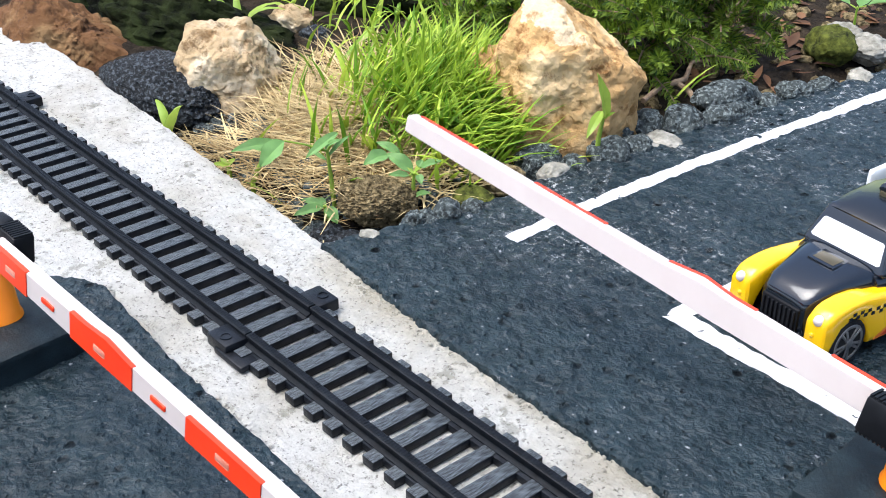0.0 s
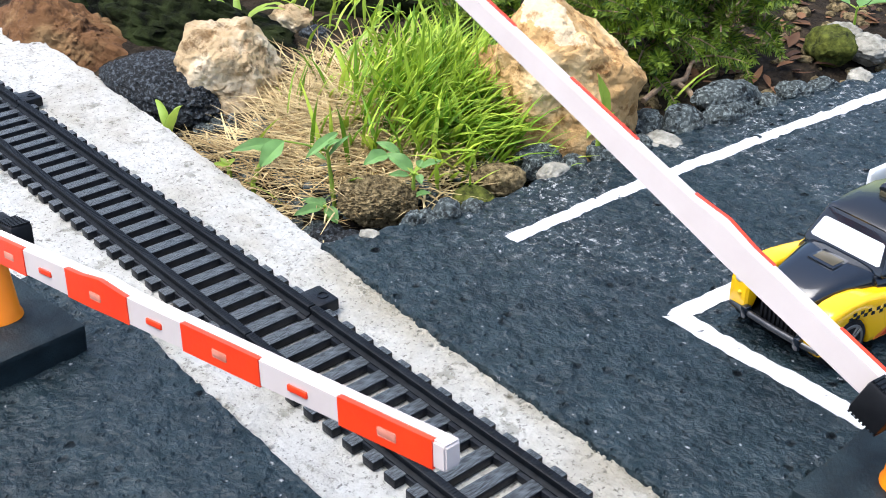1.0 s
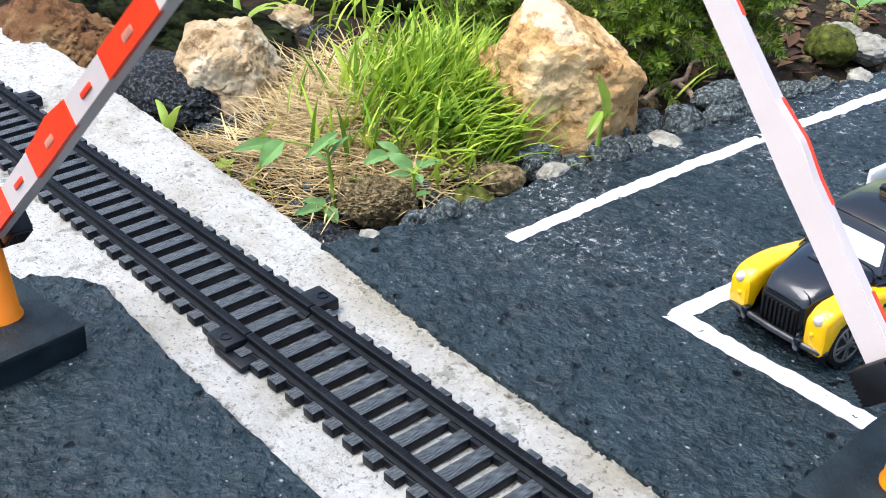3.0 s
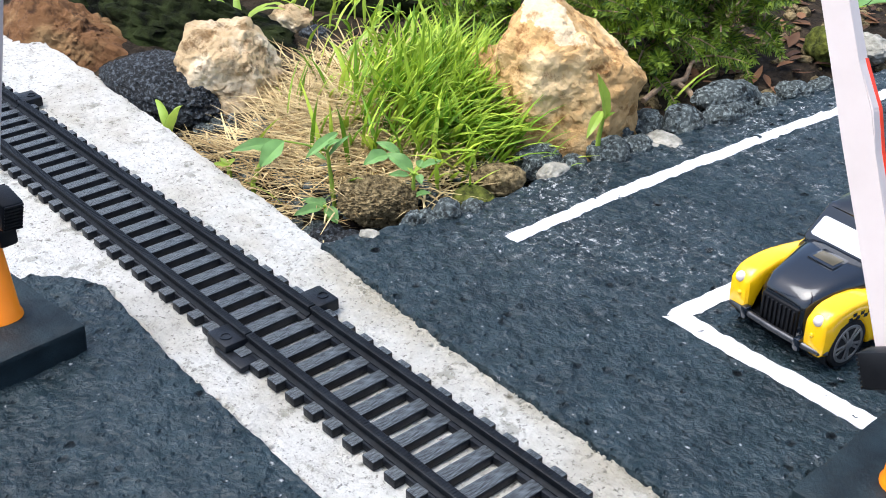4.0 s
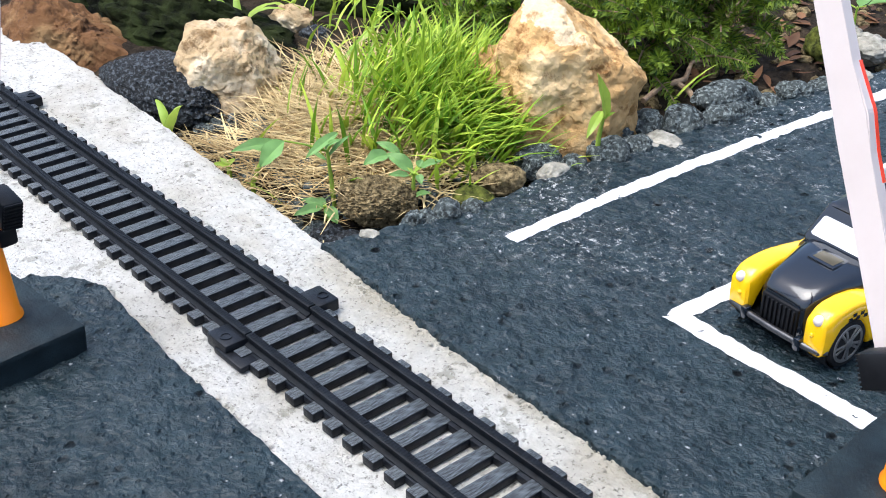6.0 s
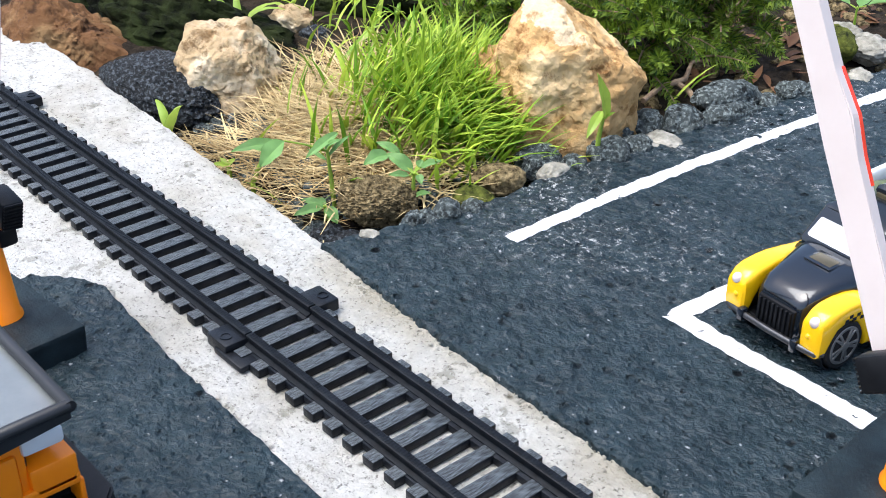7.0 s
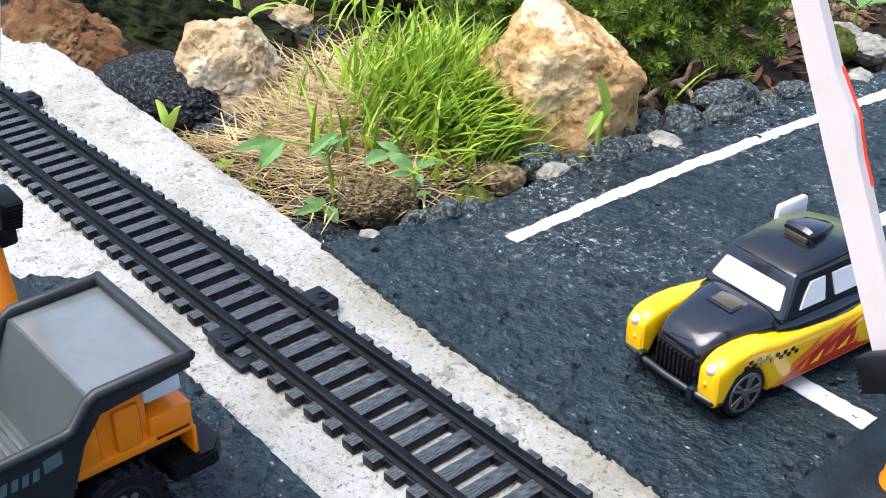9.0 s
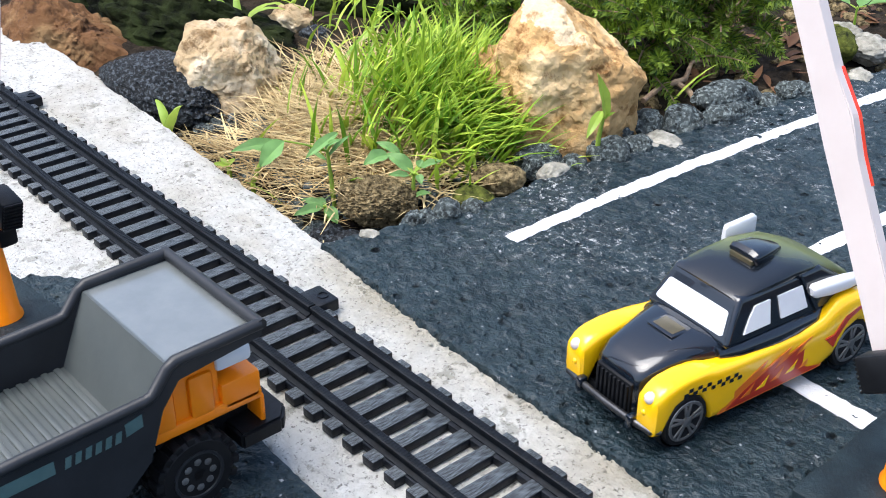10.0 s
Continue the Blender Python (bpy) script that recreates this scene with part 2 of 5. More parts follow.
BED_GREY = speckled("grey_plastic", (0.120, 0.132, 0.130), (0.145, 0.158, 0.156), 120, 0.13, 0.02, 500, big=0.08)
BED_DARK = speckled("dark_grey_plastic", (0.015, 0.017, 0.020), (0.023, 0.025, 0.029), 120, 0.42, 0.02, 500, spec=0.35)
BED_GREY.node_tree.nodes["Principled BSDF"].inputs["IOR"].default_value = 2.0
BED_MID = speckled("satin_grey_plastic", (0.060, 0.070, 0.068), (0.078, 0.088, 0.086), 120, 0.36, 0.02, 500, big=0.08)
TEAL = speckled("teal_decal", (0.065, 0.13, 0.13), (0.09, 0.165, 0.165), 200, 0.4, 0.0)
CAR_ROOF = make_roof()
AMBER = speckled("olive_tinted_plastic", (0.05, 0.042, 0.022), (0.085, 0.07, 0.036), 200, 0.3, 0.0)


# ---- mesh helpers ----
def finish(name, bm, mat, smooth=True):
    bmesh.ops.recalc_face_normals(bm, faces=bm.faces[:])
    me = bpy.data.meshes.new(name)
    for v in bm.verts:
        v.co *= MM
    bm.to_mesh(me)
    bm.free()
    me.materials.append(mat)
    if smooth:
        me.polygons.foreach_set("use_smooth", [True] * len(me.polygons))
        me.set_sharp_from_angle(angle=radians(38))
    return new(name, me)


def part(name, bm, mat, parent, label="", smooth=True):
    ob = finish(name, bm, mat, smooth)
    ob.parent = parent
    if label:
        tagged(ob, label)
    return ob


def thing(name, label, category, group="", kind="", at=None):
    e = new(name)
    e.empty_display_size = 0.005
    if at is not None:
        e.matrix_world = at
    return tagged(e, label, category, group, kind)


def box(bm, x0, x1, y0, y1, z0, z1, bev=0.0, m=None):
    before = set(bm.verts)
    r = bmesh.ops.create_cube(bm, size=1.0)
    for v in r["verts"]:
        v.co = Vector((x0 if v.co.x < 0 else x1, y0 if v.co.y < 0 else y1, z0 if v.co.z < 0 else z1))
    if bev:
        es = list({e for v in r["verts"] for e in v.link_edges})
        bmesh.ops.bevel(bm, geom=es, offset=bev, segments=2, affect="EDGES", profile=0.5)
    if m is not None:
        bmesh.ops.transform(bm, matrix=m, verts=[v for v in bm.verts if v not in before])
    return bm


def rings(bm, loops, closed=True, caps=True):
    rows = [[bm.verts.new(p) for p in lp] for lp in loops]
    n = len(rows[0])
    for a, b in zip(rows, rows[1:]):
        for i in range(n if closed else n - 1):
            j = (i + 1) % n
            bm.faces.new((a[i], a[j], b[j], b[i]))
    if caps and closed:
        bm.faces.new(rows[0])
        bm.faces.new(rows[-1][::-1])
    return bm


def superring(y, cx, hw, z0, z1, e=4.0, n=24):
    out = []
    for i in range(n):
        a = 2 * math.pi * (i + 0.5) / n
        c, s = math.cos(a), math.sin(a)
        out.append((cx + hw * math.copysign(abs(c) ** (2 / e), c), y, (z0 + z1) / 2 + (z1 - z0) / 2 * math.copysign(abs(s) ** (2 / e), s)))
    return out


def lathe(bm, profile, axis="X", n=28, caps=True):
    """profile: (along, radius) pairs, turned about the axis."""
    loops = []
    for al, r in profile:
        lp = []
        for i in range(n):
            a = 2 * math.pi * i / n
            c, s = r * math.cos(a), r * math.sin(a)
            lp.append({"X": (al, c, s), "Y": (c, al, s), "Z": (c, s, al)}[axis])
        loops.append(lp)
    return rings(bm, loops, caps=caps)


def tube(bm, pts, radii, n=7):
    pts = [Vector(p) for p in pts]
    loops = []
    a = None
    for i, p in enumerate(pts):
        d = (pts[min(i + 1, len(pts) - 1)] - pts[max(i - 1, 0)]).normalized()
        a = d.orthogonal().normalized() if a is None else (a - d * a.dot(d)).normalized()
        b = d.cross(a)
        loops.append([p + (a * math.cos(2 * math.pi * k / n) + b * math.sin(2 * math.pi * k / n)) * radii[i] for k in range(n)])
    return rings(bm, loops)


def prism(bm, outline, axis, a0, a1):
    """A flat outline pushed through from a0 to a1 along an axis."""
    def at(p, a):
        return {"X": (a, p[0], p[1]), "Y": (p[0], a, p[1]), "Z": (p[0], p[1], a)}[axis]
    lo = [bm.verts.new(at(p, a0)) for p in outline]
    hi = [bm.verts.new(at(p, a1)) for p in outline]
    n = len(outline)
    bm.faces.new(lo[::-1])
    bm.faces.new(hi)
    for i in range(n):
        bm.faces.new((lo[i], lo[(i + 1) % n], hi[(i + 1) % n], hi[i]))
    return bm


def fbm(p, octaves=4):
    s, a, f = 0.0, 1.0, 1.0
    for _ in range(octaves):
        s += a * noise.noise(p * f)
        a *= 0.5
        f *= 2.05
    return s


# ---- the plan: slab edge, road edges, garden height ----
def steps(x, table):
    for (a, b), (c, d) in zip(table, table[1:]):
        if x <= c:
            return b + (d - b) * max(0.0, min(1.0, (x - a) / (c - a)))
    return table[-1][1]


def slab_edge(x):
    return steps(x, [(-400, 31), (-91, 28.8), (-14, 27.2), (43, 23.3), (75, 21.2), (102, 19.6), (130, 17.6), (140, 17)]) + 0.9 * fbm(Vector((x * 0.09, 3, 0)))


def road_left(y):
    return steps(y, [(10, 128), (22, 131), (34, 135), (58, 139), (90, 140), (140, 145), (181, 149.5), (225, 155.5), (320, 168), (800, 230)]) + 1.3 * fbm(Vector((y * 0.10, 7, 0)))


def road_near(x):
    return steps(x, [(120, 15.5), (131, 17.5), (145, 15.2), (174, 12.6), (242, 10.6), (420, 8)]) + 0.6 * fbm(Vector((x * 0.22, 11, 0)), 5) + 0.35 * noise.noise(Vector((x * 1.3, 12, 0)))


def lower_edge(x):
    return steps(x, [(96, -44), (101, -39.5), (106, -35), (112, -32.8), (147, -35.6), (201, -36.9), (420, -41)]) + 0.45 * fbm(Vector((x * 0.2, 15, 0)), 5) + 0.3 * noise.noise(Vector((x * 1.2, 16, 0)))


def soft(x):
    x = max(0.0, min(1.0, x))
    return x * x * (3 - 2 * x)


def garden(x, y):
    """Height of the garden soil."""
    s = min(y - slab_edge(x), road_left(y) - x)
    if s < -4:
        return -26.0
    h = -13 + 10 * soft((s - 2) / 22) + 4 * soft((s - 25) / 60)
    h += 6 * math.exp(-((x - 78) ** 2 + (y - 84) ** 2) / 900)
    h += 16 * soft((y - 150) / 200) * soft((90 - x) / 60)
    h -= 9 * math.exp(-((x - 123) ** 2 + (y - 34) ** 2) / 90)
    h += 1.6 * fbm(Vector((x * 0.06, y * 0.06, 2)), 4)
    return h - 13 * soft((1 - s) / 5)


def spread(stops):
    out = []
    for a, b, st in stops:
        n = max(1, round((b - a) / st))
        out += [a + (b - a) * i / n for i in range(n)]
    return out + [stops[-1][1]]


def sheet(name, us, vs, place, mat):
    verts = [tuple(c * MM for c in place(u, v)) for u in us for v in vs]
    n = len(vs)
    faces = [(i * n + j, (i + 1) * n + j, (i + 1) * n + j + 1, i * n + j + 1) for i in range(len(us) - 1) for j in range(n - 1)]
    me = bpy.data.meshes.new(name)
    me.from_pydata(verts, [], faces)
    me.materials.append(mat)
    me.polygons.foreach_set("use_smooth", [True] * len(me.polygons))
    return new(name, me)


def build_ground():
    xs = spread([(-60000, -2000, 14500), (-2000, -300, 340), (-300, -140, 10), (-140, 200, 2.6), (200, 500, 20), (500, 2000, 300), (2000, 60000, 14500)])
    ys = spread([(-60000, -2000, 14500), (-2000, -300, 340), (-300, 10, 30), (10, 330, 2.6), (330, 960, 20), (960, 2000, 260), (2000, 60000, 14500)])
    g = sheet("ground", xs, ys, lambda x, y: (x, y, garden(x, y) if -420 < x < 480 and -320 < y < 830 else -6), SOIL)
    tagged(g, "dark damp garden soil among stones and grass", "ground", kind="structure")


def build_slab():
    xs = spread([(-400, -150, 10), (-150, 300, 1.5), (300, 460, 12)])
    vs = [0.0, 0.02] + [i / 90 for i in range(3, 91)] + [1.004, 1.008, 1.012, 1.018]

    def place(x, v):
        top = slab_edge(x) if x < 134 else 17.2 + (34 - 17.2) * soft((x - 134) / 4)
        y0 = -110
        if v <= 1:
            t = v ** 0.72
            y = y0 + (top - y0) * t
            drop = 0.0
        else:
            y = top + (0.5, 0.9, 1.2, 0.6)[round((v - 1.004) / 0.0047) if v < 1.02 else 3]
            drop = {1.004: 0.5, 1.008: 3, 1.012: 10, 1.018: 26}[v]
        z = 0.45 * fbm(Vector((x * 0.11, y * 0.11, 0)), 3) + 0.42 * fbm(Vector((x * 0.45, y * 0.45, 5)), 4)
        z *= 0.35 + 0.65 * soft((abs(y + 12.5) - 12) / 6)
        if y > top - 1.6 and v <= 1:
            z -= 0.8 * ((y - top + 1.6) / 1.6) ** 2
        y += 0.5 * fbm(Vector((x * 0.3, drop * 0.3, 9)), 3) * (drop > 0)
        return (x, y, z - drop)
    s = sheet("concrete_slab", xs, vs, place, CONCRETE)
    tagged(s, "rough white concrete ledge that carries the track", "concrete ledge", kind="structure")


def road_height(x, y):
    return 1.35 + 0.30 * fbm(Vector((x * 0.09, y * 0.09, 21)), 3) + 0.52 * fbm(Vector((x * 0.33, y * 0.33, 23)), 4) - 1.6 * max(0.0, noise.noise(Vector((x * 0.55, y * 0.55, 31))) - 0.42)


def build_roads():
    us = [-0.012, -0.009, -0.004] + [i / 290 for i in range(0, 291)]
    ys = [-3, -2, -1] + spread([(0, 130, 0.9), (130, 220, 1.8), (220, 330, 4), (330, 800, 40)])

    def place(u, w):
        wv = max(w, 0.0)
        xl = road_left(12 + wv)
        t = max(u, 0.0) ** 1.25
        x = xl + (460 - xl) * t
        yn = road_near(x)
        y = yn + wv
        z = road_height(x, y)
        if w < 0:
            z -= {-1: 0.45, -2: 1.3, -3: 3}[w]
            y -= {-1: 0.15, -2: 0.5, -3: 0.6}[w]
        if u < 0:
            x -= {-0.004: 0.5, -0.009: 0.9, -0.012: 0.9}[u]
            z -= {-0.004: 0.8, -0.009: 5, -0.012: 26}[u]
        return (x, y, z)
    r = sheet("road_1", us, ys, place, ASPHALT)
    tagged(r, "small black painted cement road with rubbed edges", "road", kind="structure")

    def place2(u, w):
        wv = max(w, 0.0)
        x = 97.0 + (460 - 97) * max(u, 0.0) ** 1.25
        y = lower_edge(x) - wv
        z = road_height(x, y)
        if w < 0:
            z -= {-1: 0.4, -2: 1.2, -3: 3}[w]
            y += {-1: 0.15, -2: 0.5, -3: 0.6}[w]
        if u < 0:
            x -= {-0.004: 0.4, -0.009: 0.7, -0.012: 0.8}[u]
            z -= {-0.004: 0.5, -0.009: 1.4, -0.012: 4}[u]
        return (x, y, z)
    ys2 = [-3, -2, -1] + spread([(0, 50, 0.9), (50, 240, 10)])
    r = sheet("road_2", us, ys2, place2, ASPHALT)
    tagged(r, "small black painted cement road before the track", "road", kind="structure")


def paint_line(label, pts, width, seed):
    """A hand-painted stripe that follows the road's surface."""
    bm = bmesh.new()
    path = []
    for (x0, y0), (x1, y1) in zip(pts, pts[1:]):
        n = max(2, round(math.hypot(x1 - x0, y1 - y0) / 1.3))
        path += [(x0 + (x1 - x0) * i / n, y0 + (y1 - y0) * i / n) for i in range(n)]
    path.append(pts[-1])
    rows = []
    for i, (x, y) in enumerate(path):
        a, b = path[max(i - 1, 0)], path[min(i + 1, len(path) - 1)]
        d = Vector((b[0] - a[0], b[1] - a[1], 0)).normalized()
        nrm = Vector((-d.y, d.x, 0))
        w1 = width / 2 * (1 + 0.14 * fbm(Vector((i * 0.23, seed, 0)), 3))
        w2 = width / 2 * (1 + 0.14 * fbm(Vector((i * 0.23, seed + 9, 0)), 3))
        row = []
        for k in range(-1, 6):
            f = min(max(k, 0), 4) / 4
            q = Vector((x, y, 0)) + nrm * (-w1 + (w1 + w2) * f)
            q.z = road_height(q.x, q.y) + (0.16 if 0 <= k <= 4 else -0.3)
            row.append(q)
        rows.append(row)
    rings(bm, rows, closed=False)
    ob = finish("road_marking", bm, WHITE_PAINT)
    return tagged(ob, label, "road marking", "white road lines", "structure")


def build_markings():
    paint_line("white hand-painted edge line on the road", [(157.4, 53), (157.8, 80), (159.5, 116), (163, 165), (167, 208), (178, 300)], 4.4, 1.0)
    paint_line("white hand-painted lane line on the road", [(206.2, 57.2), (207.6, 80), (211, 125), (215.5, 180), (225.5, 300)], 4.6, 4.0)
    paint_line("white hand-painted stop line across the lane", [(204.3, 56.8), (231.5, 56.0), (259.5, 55.2)], 4.9, 6.0)
    paint_line("white hand-painted edge line on the road", [(258.6, 56.2), (260.4, 90), (266, 160), (280, 300)], 4.4, 8.0)


# ---- the track ----
PITCH = 6.328


def build_track():
    sleeper_bm = bmesh.new()
    box(sleeper_bm, -3.4, 0, -25, 0, 0.1, 2.3, 0.3)
    sleeper_bm.verts.ensure_lookup_table()
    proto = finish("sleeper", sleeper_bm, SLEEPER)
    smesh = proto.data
    # moulded wood grain on the upper face alone, painted paler there as if lit
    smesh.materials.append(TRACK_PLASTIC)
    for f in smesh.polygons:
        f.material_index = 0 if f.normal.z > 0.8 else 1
    bpy.data.objects.remove(proto)
    for s in range(-1, 2):
        x0 = s * 24 * PITCH + 3.1
        x1 = x0 + 24 * PITCH - 0.5
        t = thing("track_section", "black plastic model railway track lying on white concrete", "model railway track", "track sections", at=mm(0, 0, 0))
        for k in range(1, 25):
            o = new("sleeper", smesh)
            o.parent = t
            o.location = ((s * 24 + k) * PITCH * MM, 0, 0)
        for yc in (-4.35, -20.65):
            bm = bmesh.new()
            prof = [(yc - 1.55, 1.9), (yc + 1.55, 1.9), (yc + 1.55, 2.45), (yc + 0.55, 2.75), (yc + 0.5, 3.7), (yc + 0.95, 3.95), (yc + 0.95, 4.55), (yc + 0.75, 4.7),
                    (yc - 0.75, 4.7), (yc - 0.95, 4.55), (yc - 0.95, 3.95), (yc - 0.5, 3.7), (yc - 0.55, 2.75), (yc - 1.55, 2.45)]
            prism(bm, prof, "X", x0, x1)
            rail = part("rail", bm, RAIL, t)
            ribs = bmesh.new()
            x = x0 + 0.5
            while x < x1 - 0.5:
                box(ribs, x, x + 0.32, yc - 0.75, yc + 0.75, 4.6, 4.78)
                x += 0.75
            tagged(part("rail_ribs", ribs, RAIL, rail), kind="stuff")
            bm = bmesh.new()
            box(bm, x0, x1, yc - 2.0, yc + 2.3 if yc > -12 else yc + 2.6, 0.3, 2.12, 0.2)
            if yc > -12:
                bmesh.ops.transform(bm, matrix=Matrix.Translation((0, -0.5, 0)), verts=bm.verts[:])
            part("rail_bed", bm, TRACK_PLASTIC, t)
        for side, (ya, yb, xa, xb) in enumerate(((-3.3, 2.9, x1 - 7.4, x1 + 0.2), (-26.6, -20.4, x1 - 7.4, x1 + 0.2))):
            bm = bmesh.new()
            box(bm, xa, xb, ya, yb, 0.6, 3.7, 0.5)
            tab = part("joint_tab", bm, TRACK_PLASTIC, t)
            ring = bmesh.new()
            yc = (ya + yb) / 2 + (0.9 if side == 0 else -0.9)
            lathe(ring, [(3.6, 1.35), (3.95, 1.35), (3.95, 1.0), (3.6, 1.0)], "Z", 20)
            bmesh.ops.transform(ring, matrix=Matrix.Translation((x1 - 3.0, yc, 0)), verts=ring.verts[:])
            part("joint_stud", ring, TRACK_PLASTIC, tab)
        bm = bmesh.new()
        box(bm, x1 - 4.0, x1 + 6.6, -27.2, -22, 0.3, 2.0, 0.6)
        part("joint_plate", bm, TRACK_PLASTIC, t)


# ---- stones ----
def stone(name, label, mat, x, y, z, a, b, c, seed, rz=0.0, rough=0.16, cuts=6, sub=4, group="", deep=0.66, grain=0.0):
    rng = random.Random(seed)
    bm = bmesh.new()
    bmesh.ops.create_icosphere(bm, subdivisions=sub, radius=1.0)
    planes = []
    for _ in range(cuts):
        d = Vector((rng.gauss(0, 1), rng.gauss(0, 1), rng.gauss(0, 0.8))).normalized()
        planes.append((d, rng.uniform(deep, 0.9)))
    off = Vector((rng.uniform(0, 50), rng.uniform(0, 50), rng.uniform(0, 50)))
    for v in bm.verts:
        p = v.co.copy()
        for d, h in planes:
            over = p.dot(d) - h
            if over > 0:
                p -= d * over * 0.9
        n = v.co
        p += n * (rough * fbm(n * 1.7 + off, 3) + rough * 0.5 * fbm(n * 6 + off, 4) - (rough * 0.25 * max(0.0, fbm(n * 11 + off, 2) - 0.25) if sub > 5 else 0.0))
        if grain:
            p += n * grain * fbm(n * 15 + off, 2)
        v.co = Vector((p.x * a, p.y * b, p.z * c))
    ob = finish(name, bm, mat)
    for e in ob.data.polygons:
        e.use_smooth = True
    ob.matrix_world = mm(x, y, z, 0, 0, rz)
    return tagged(ob, label, "stone", group)


def faceted(label, mat, centre, seed, planes, reach, rough=0.8, lighter=(), lighter_mat=None):
    """A broken rock: planes as heading (0 faces the crossing, 90 along the road), slope and distance in mm."""
    off = Vector((seed * 3.1, seed * 1.7, seed * 0.9))
    across, front = Vector((0.655, 0.755, 0)), Vector((0.755, -0.655, 0))
    cut = []
    for az, el, d in planes:
        a, e = radians(az), radians(el)
        cut.append(((front * math.cos(a) + across * math.sin(a)) * math.cos(e) + Vector((0, 0, math.sin(e))), d))
    bm = bmesh.new()
    bmesh.ops.create_icosphere(bm, subdivisions=6, radius=1.0)
    for v in bm.verts:
        n = v.co.normalized()
        inv = (1.0 / (reach * 1.25)) ** 48
        for d, h in cut:
            k = n.dot(d)
            if k > 0.02:
                inv += (k / h) ** 48
        p = n * inv ** (-1 / 48)
        chip = fbm(p * 0.055 + off, 3)
        p += n * (2.4 * rough * chip + 1.5 * rough * fbm(p * 0.16 + off, 3) + 0.75 * rough * fbm(p * 0.55 + off, 3) - 1.1 * rough * max(0.0, fbm(p * 0.42 - off, 2) - 0.34))
        v.co = p
    ob = finish("rock", bm, mat)
    # upper faces take the paler stone: light from above put into colour
    if lighter_mat:
        ob.data.materials.append(lighter_mat)
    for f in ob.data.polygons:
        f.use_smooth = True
        if lighter_mat:
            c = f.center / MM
            best = max(range(len(cut)), key=lambda i: c.dot(cut[i][0]) / cut[i][1] + 0.05 * fbm(c * 0.3 + off, 3) * (i in lighter))
            f.material_index = 1 if best in lighter else 0
    ob.matrix_world = mm(*centre)
    return tagged(ob, label, "stone")


def build_stones():
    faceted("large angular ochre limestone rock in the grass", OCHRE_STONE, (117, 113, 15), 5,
            [(-10, 60, 19.7), (5, 8, 14.5), (-48, 14, 18), (-95, 25, 21.5), (88, 50, 15.8), (85, 3, 21.5), (45, -6, 19), (180, 30, 20), (130, 20, 20), (-135, 20, 21), (0, 86, 25.5), (38, 30, 18.5), (-30, 36, 19)], 27, 0.8, (0, 10), TOP_LIT_STONE)
    stone("rock", "pale chipped limestone rock leaning on a larger one", OCHRE_STONE, 95, 106, 9, 10, 10, 12, 8, 10, 0.14, 7, 5)
    faceted("pale tan pitted limestone rock beside a black stone", TAN_STONE, (25, 55, 3.5), 12,
            [(0, 82, 15.5), (-20, 48, 15.5), (0, 8, 13.5), (80, 34, 14.5), (70, -8, 16), (-90, 18, 16), (-50, 20, 16.5), (180, 25, 15), (130, 20, 16), (-135, 25, 16), (25, 62, 15)], 19, 0.9)
    stone("rock", "dark pitted lava stone behind the concrete edge", LAVA, 8.5, 39.5, -2.6, 27, 14, 12.6, 21, 8, 0.06, 3, 6, grain=0.045)
    faceted("brown sandstone rock behind the concrete edge", BROWN_STONE, (-55, 40, -4), 31,
            [(90, 62, 10.5), (-90, 63, 21), (85, 0, 25), (0, 22, 11.5), (15, 55, 11), (180, 25, 14), (-85, 0, 28), (-50, 35, 17), (130, 20, 18)], 30, 1.0)
    stone("rock", "small tan rock at the back of the bed", TAN_STONE, -8, 102, 1, 9, 8, 8, 41, 0, 0.2, 7, 4)
    stone("stone", "small charred black stone on straw", LAVA, 6, 103, -1, 7, 6, 5, 43, 0, 0.2, 6, 4)
    stone("stone", "round brown stone with dry moss", MOSSY, 116.5, 43.5, -1, 10.5, 8, 6.6, 51, 35, 0.09, 2, 6, grain=0.10)
    stone("stone", "low stone with green moss beside the road", GREEN_MOSS, 131, 64.5, -2.5, 6, 5.5, 4, 53, 20, 0.12, 3, 4)
    stone("stone", "grey brown stone under the grass", MOSSY, 130, 75.5, 0, 7.5, 5, 4.5, 55, 40, 0.14, 4, 4)
    stone("stone", "yellowish mossy stone on leaf litter", GREEN_MOSS, 132, 229, 2, 9, 8, 7, 57, 0, 0.14, 4, 4)
    stone("stone", "long grey stone beside the road", GREY_STONE, 138, 163, 3, 7, 12, 5.0, 61, -14, 0.14, 5, 4)
    stone("stone", "long grey stone set in the road edge", GREY_STONE, 145.5, 155, 1.5, 5, 11, 4.0, 63, -14, 0.15, 5, 4)
    spots = [(139.5, 140.5, 7, 7.5, 6), (140, 108, 6.5, 5.5, 6), (138, 96, 4, 5, 3), (129, 90, 7, 7, 5.5), (136.5, 50, 3.8, 4.2, 4.5), (134.5, 41, 3.2, 3.6, 3.6),
             (138.8, 57.5, 3.2, 4.2, 2.7), (135.5, 45, 3.5, 3.5, 3), (147.5, 186, 5, 6, 4.5), (141, 118, 5, 5, 4), (150, 198, 5, 6, 3.5), (146.5, 173, 4, 5, 3),
             (133, 132, 6, 5, 5), (130, 122, 5, 5, 4), (121, 31, 7, 5, 5), (113, 30, 6, 5, 4), (125, 25, 5, 4, 3.5), (128.5, 38, 5, 4, 4)]
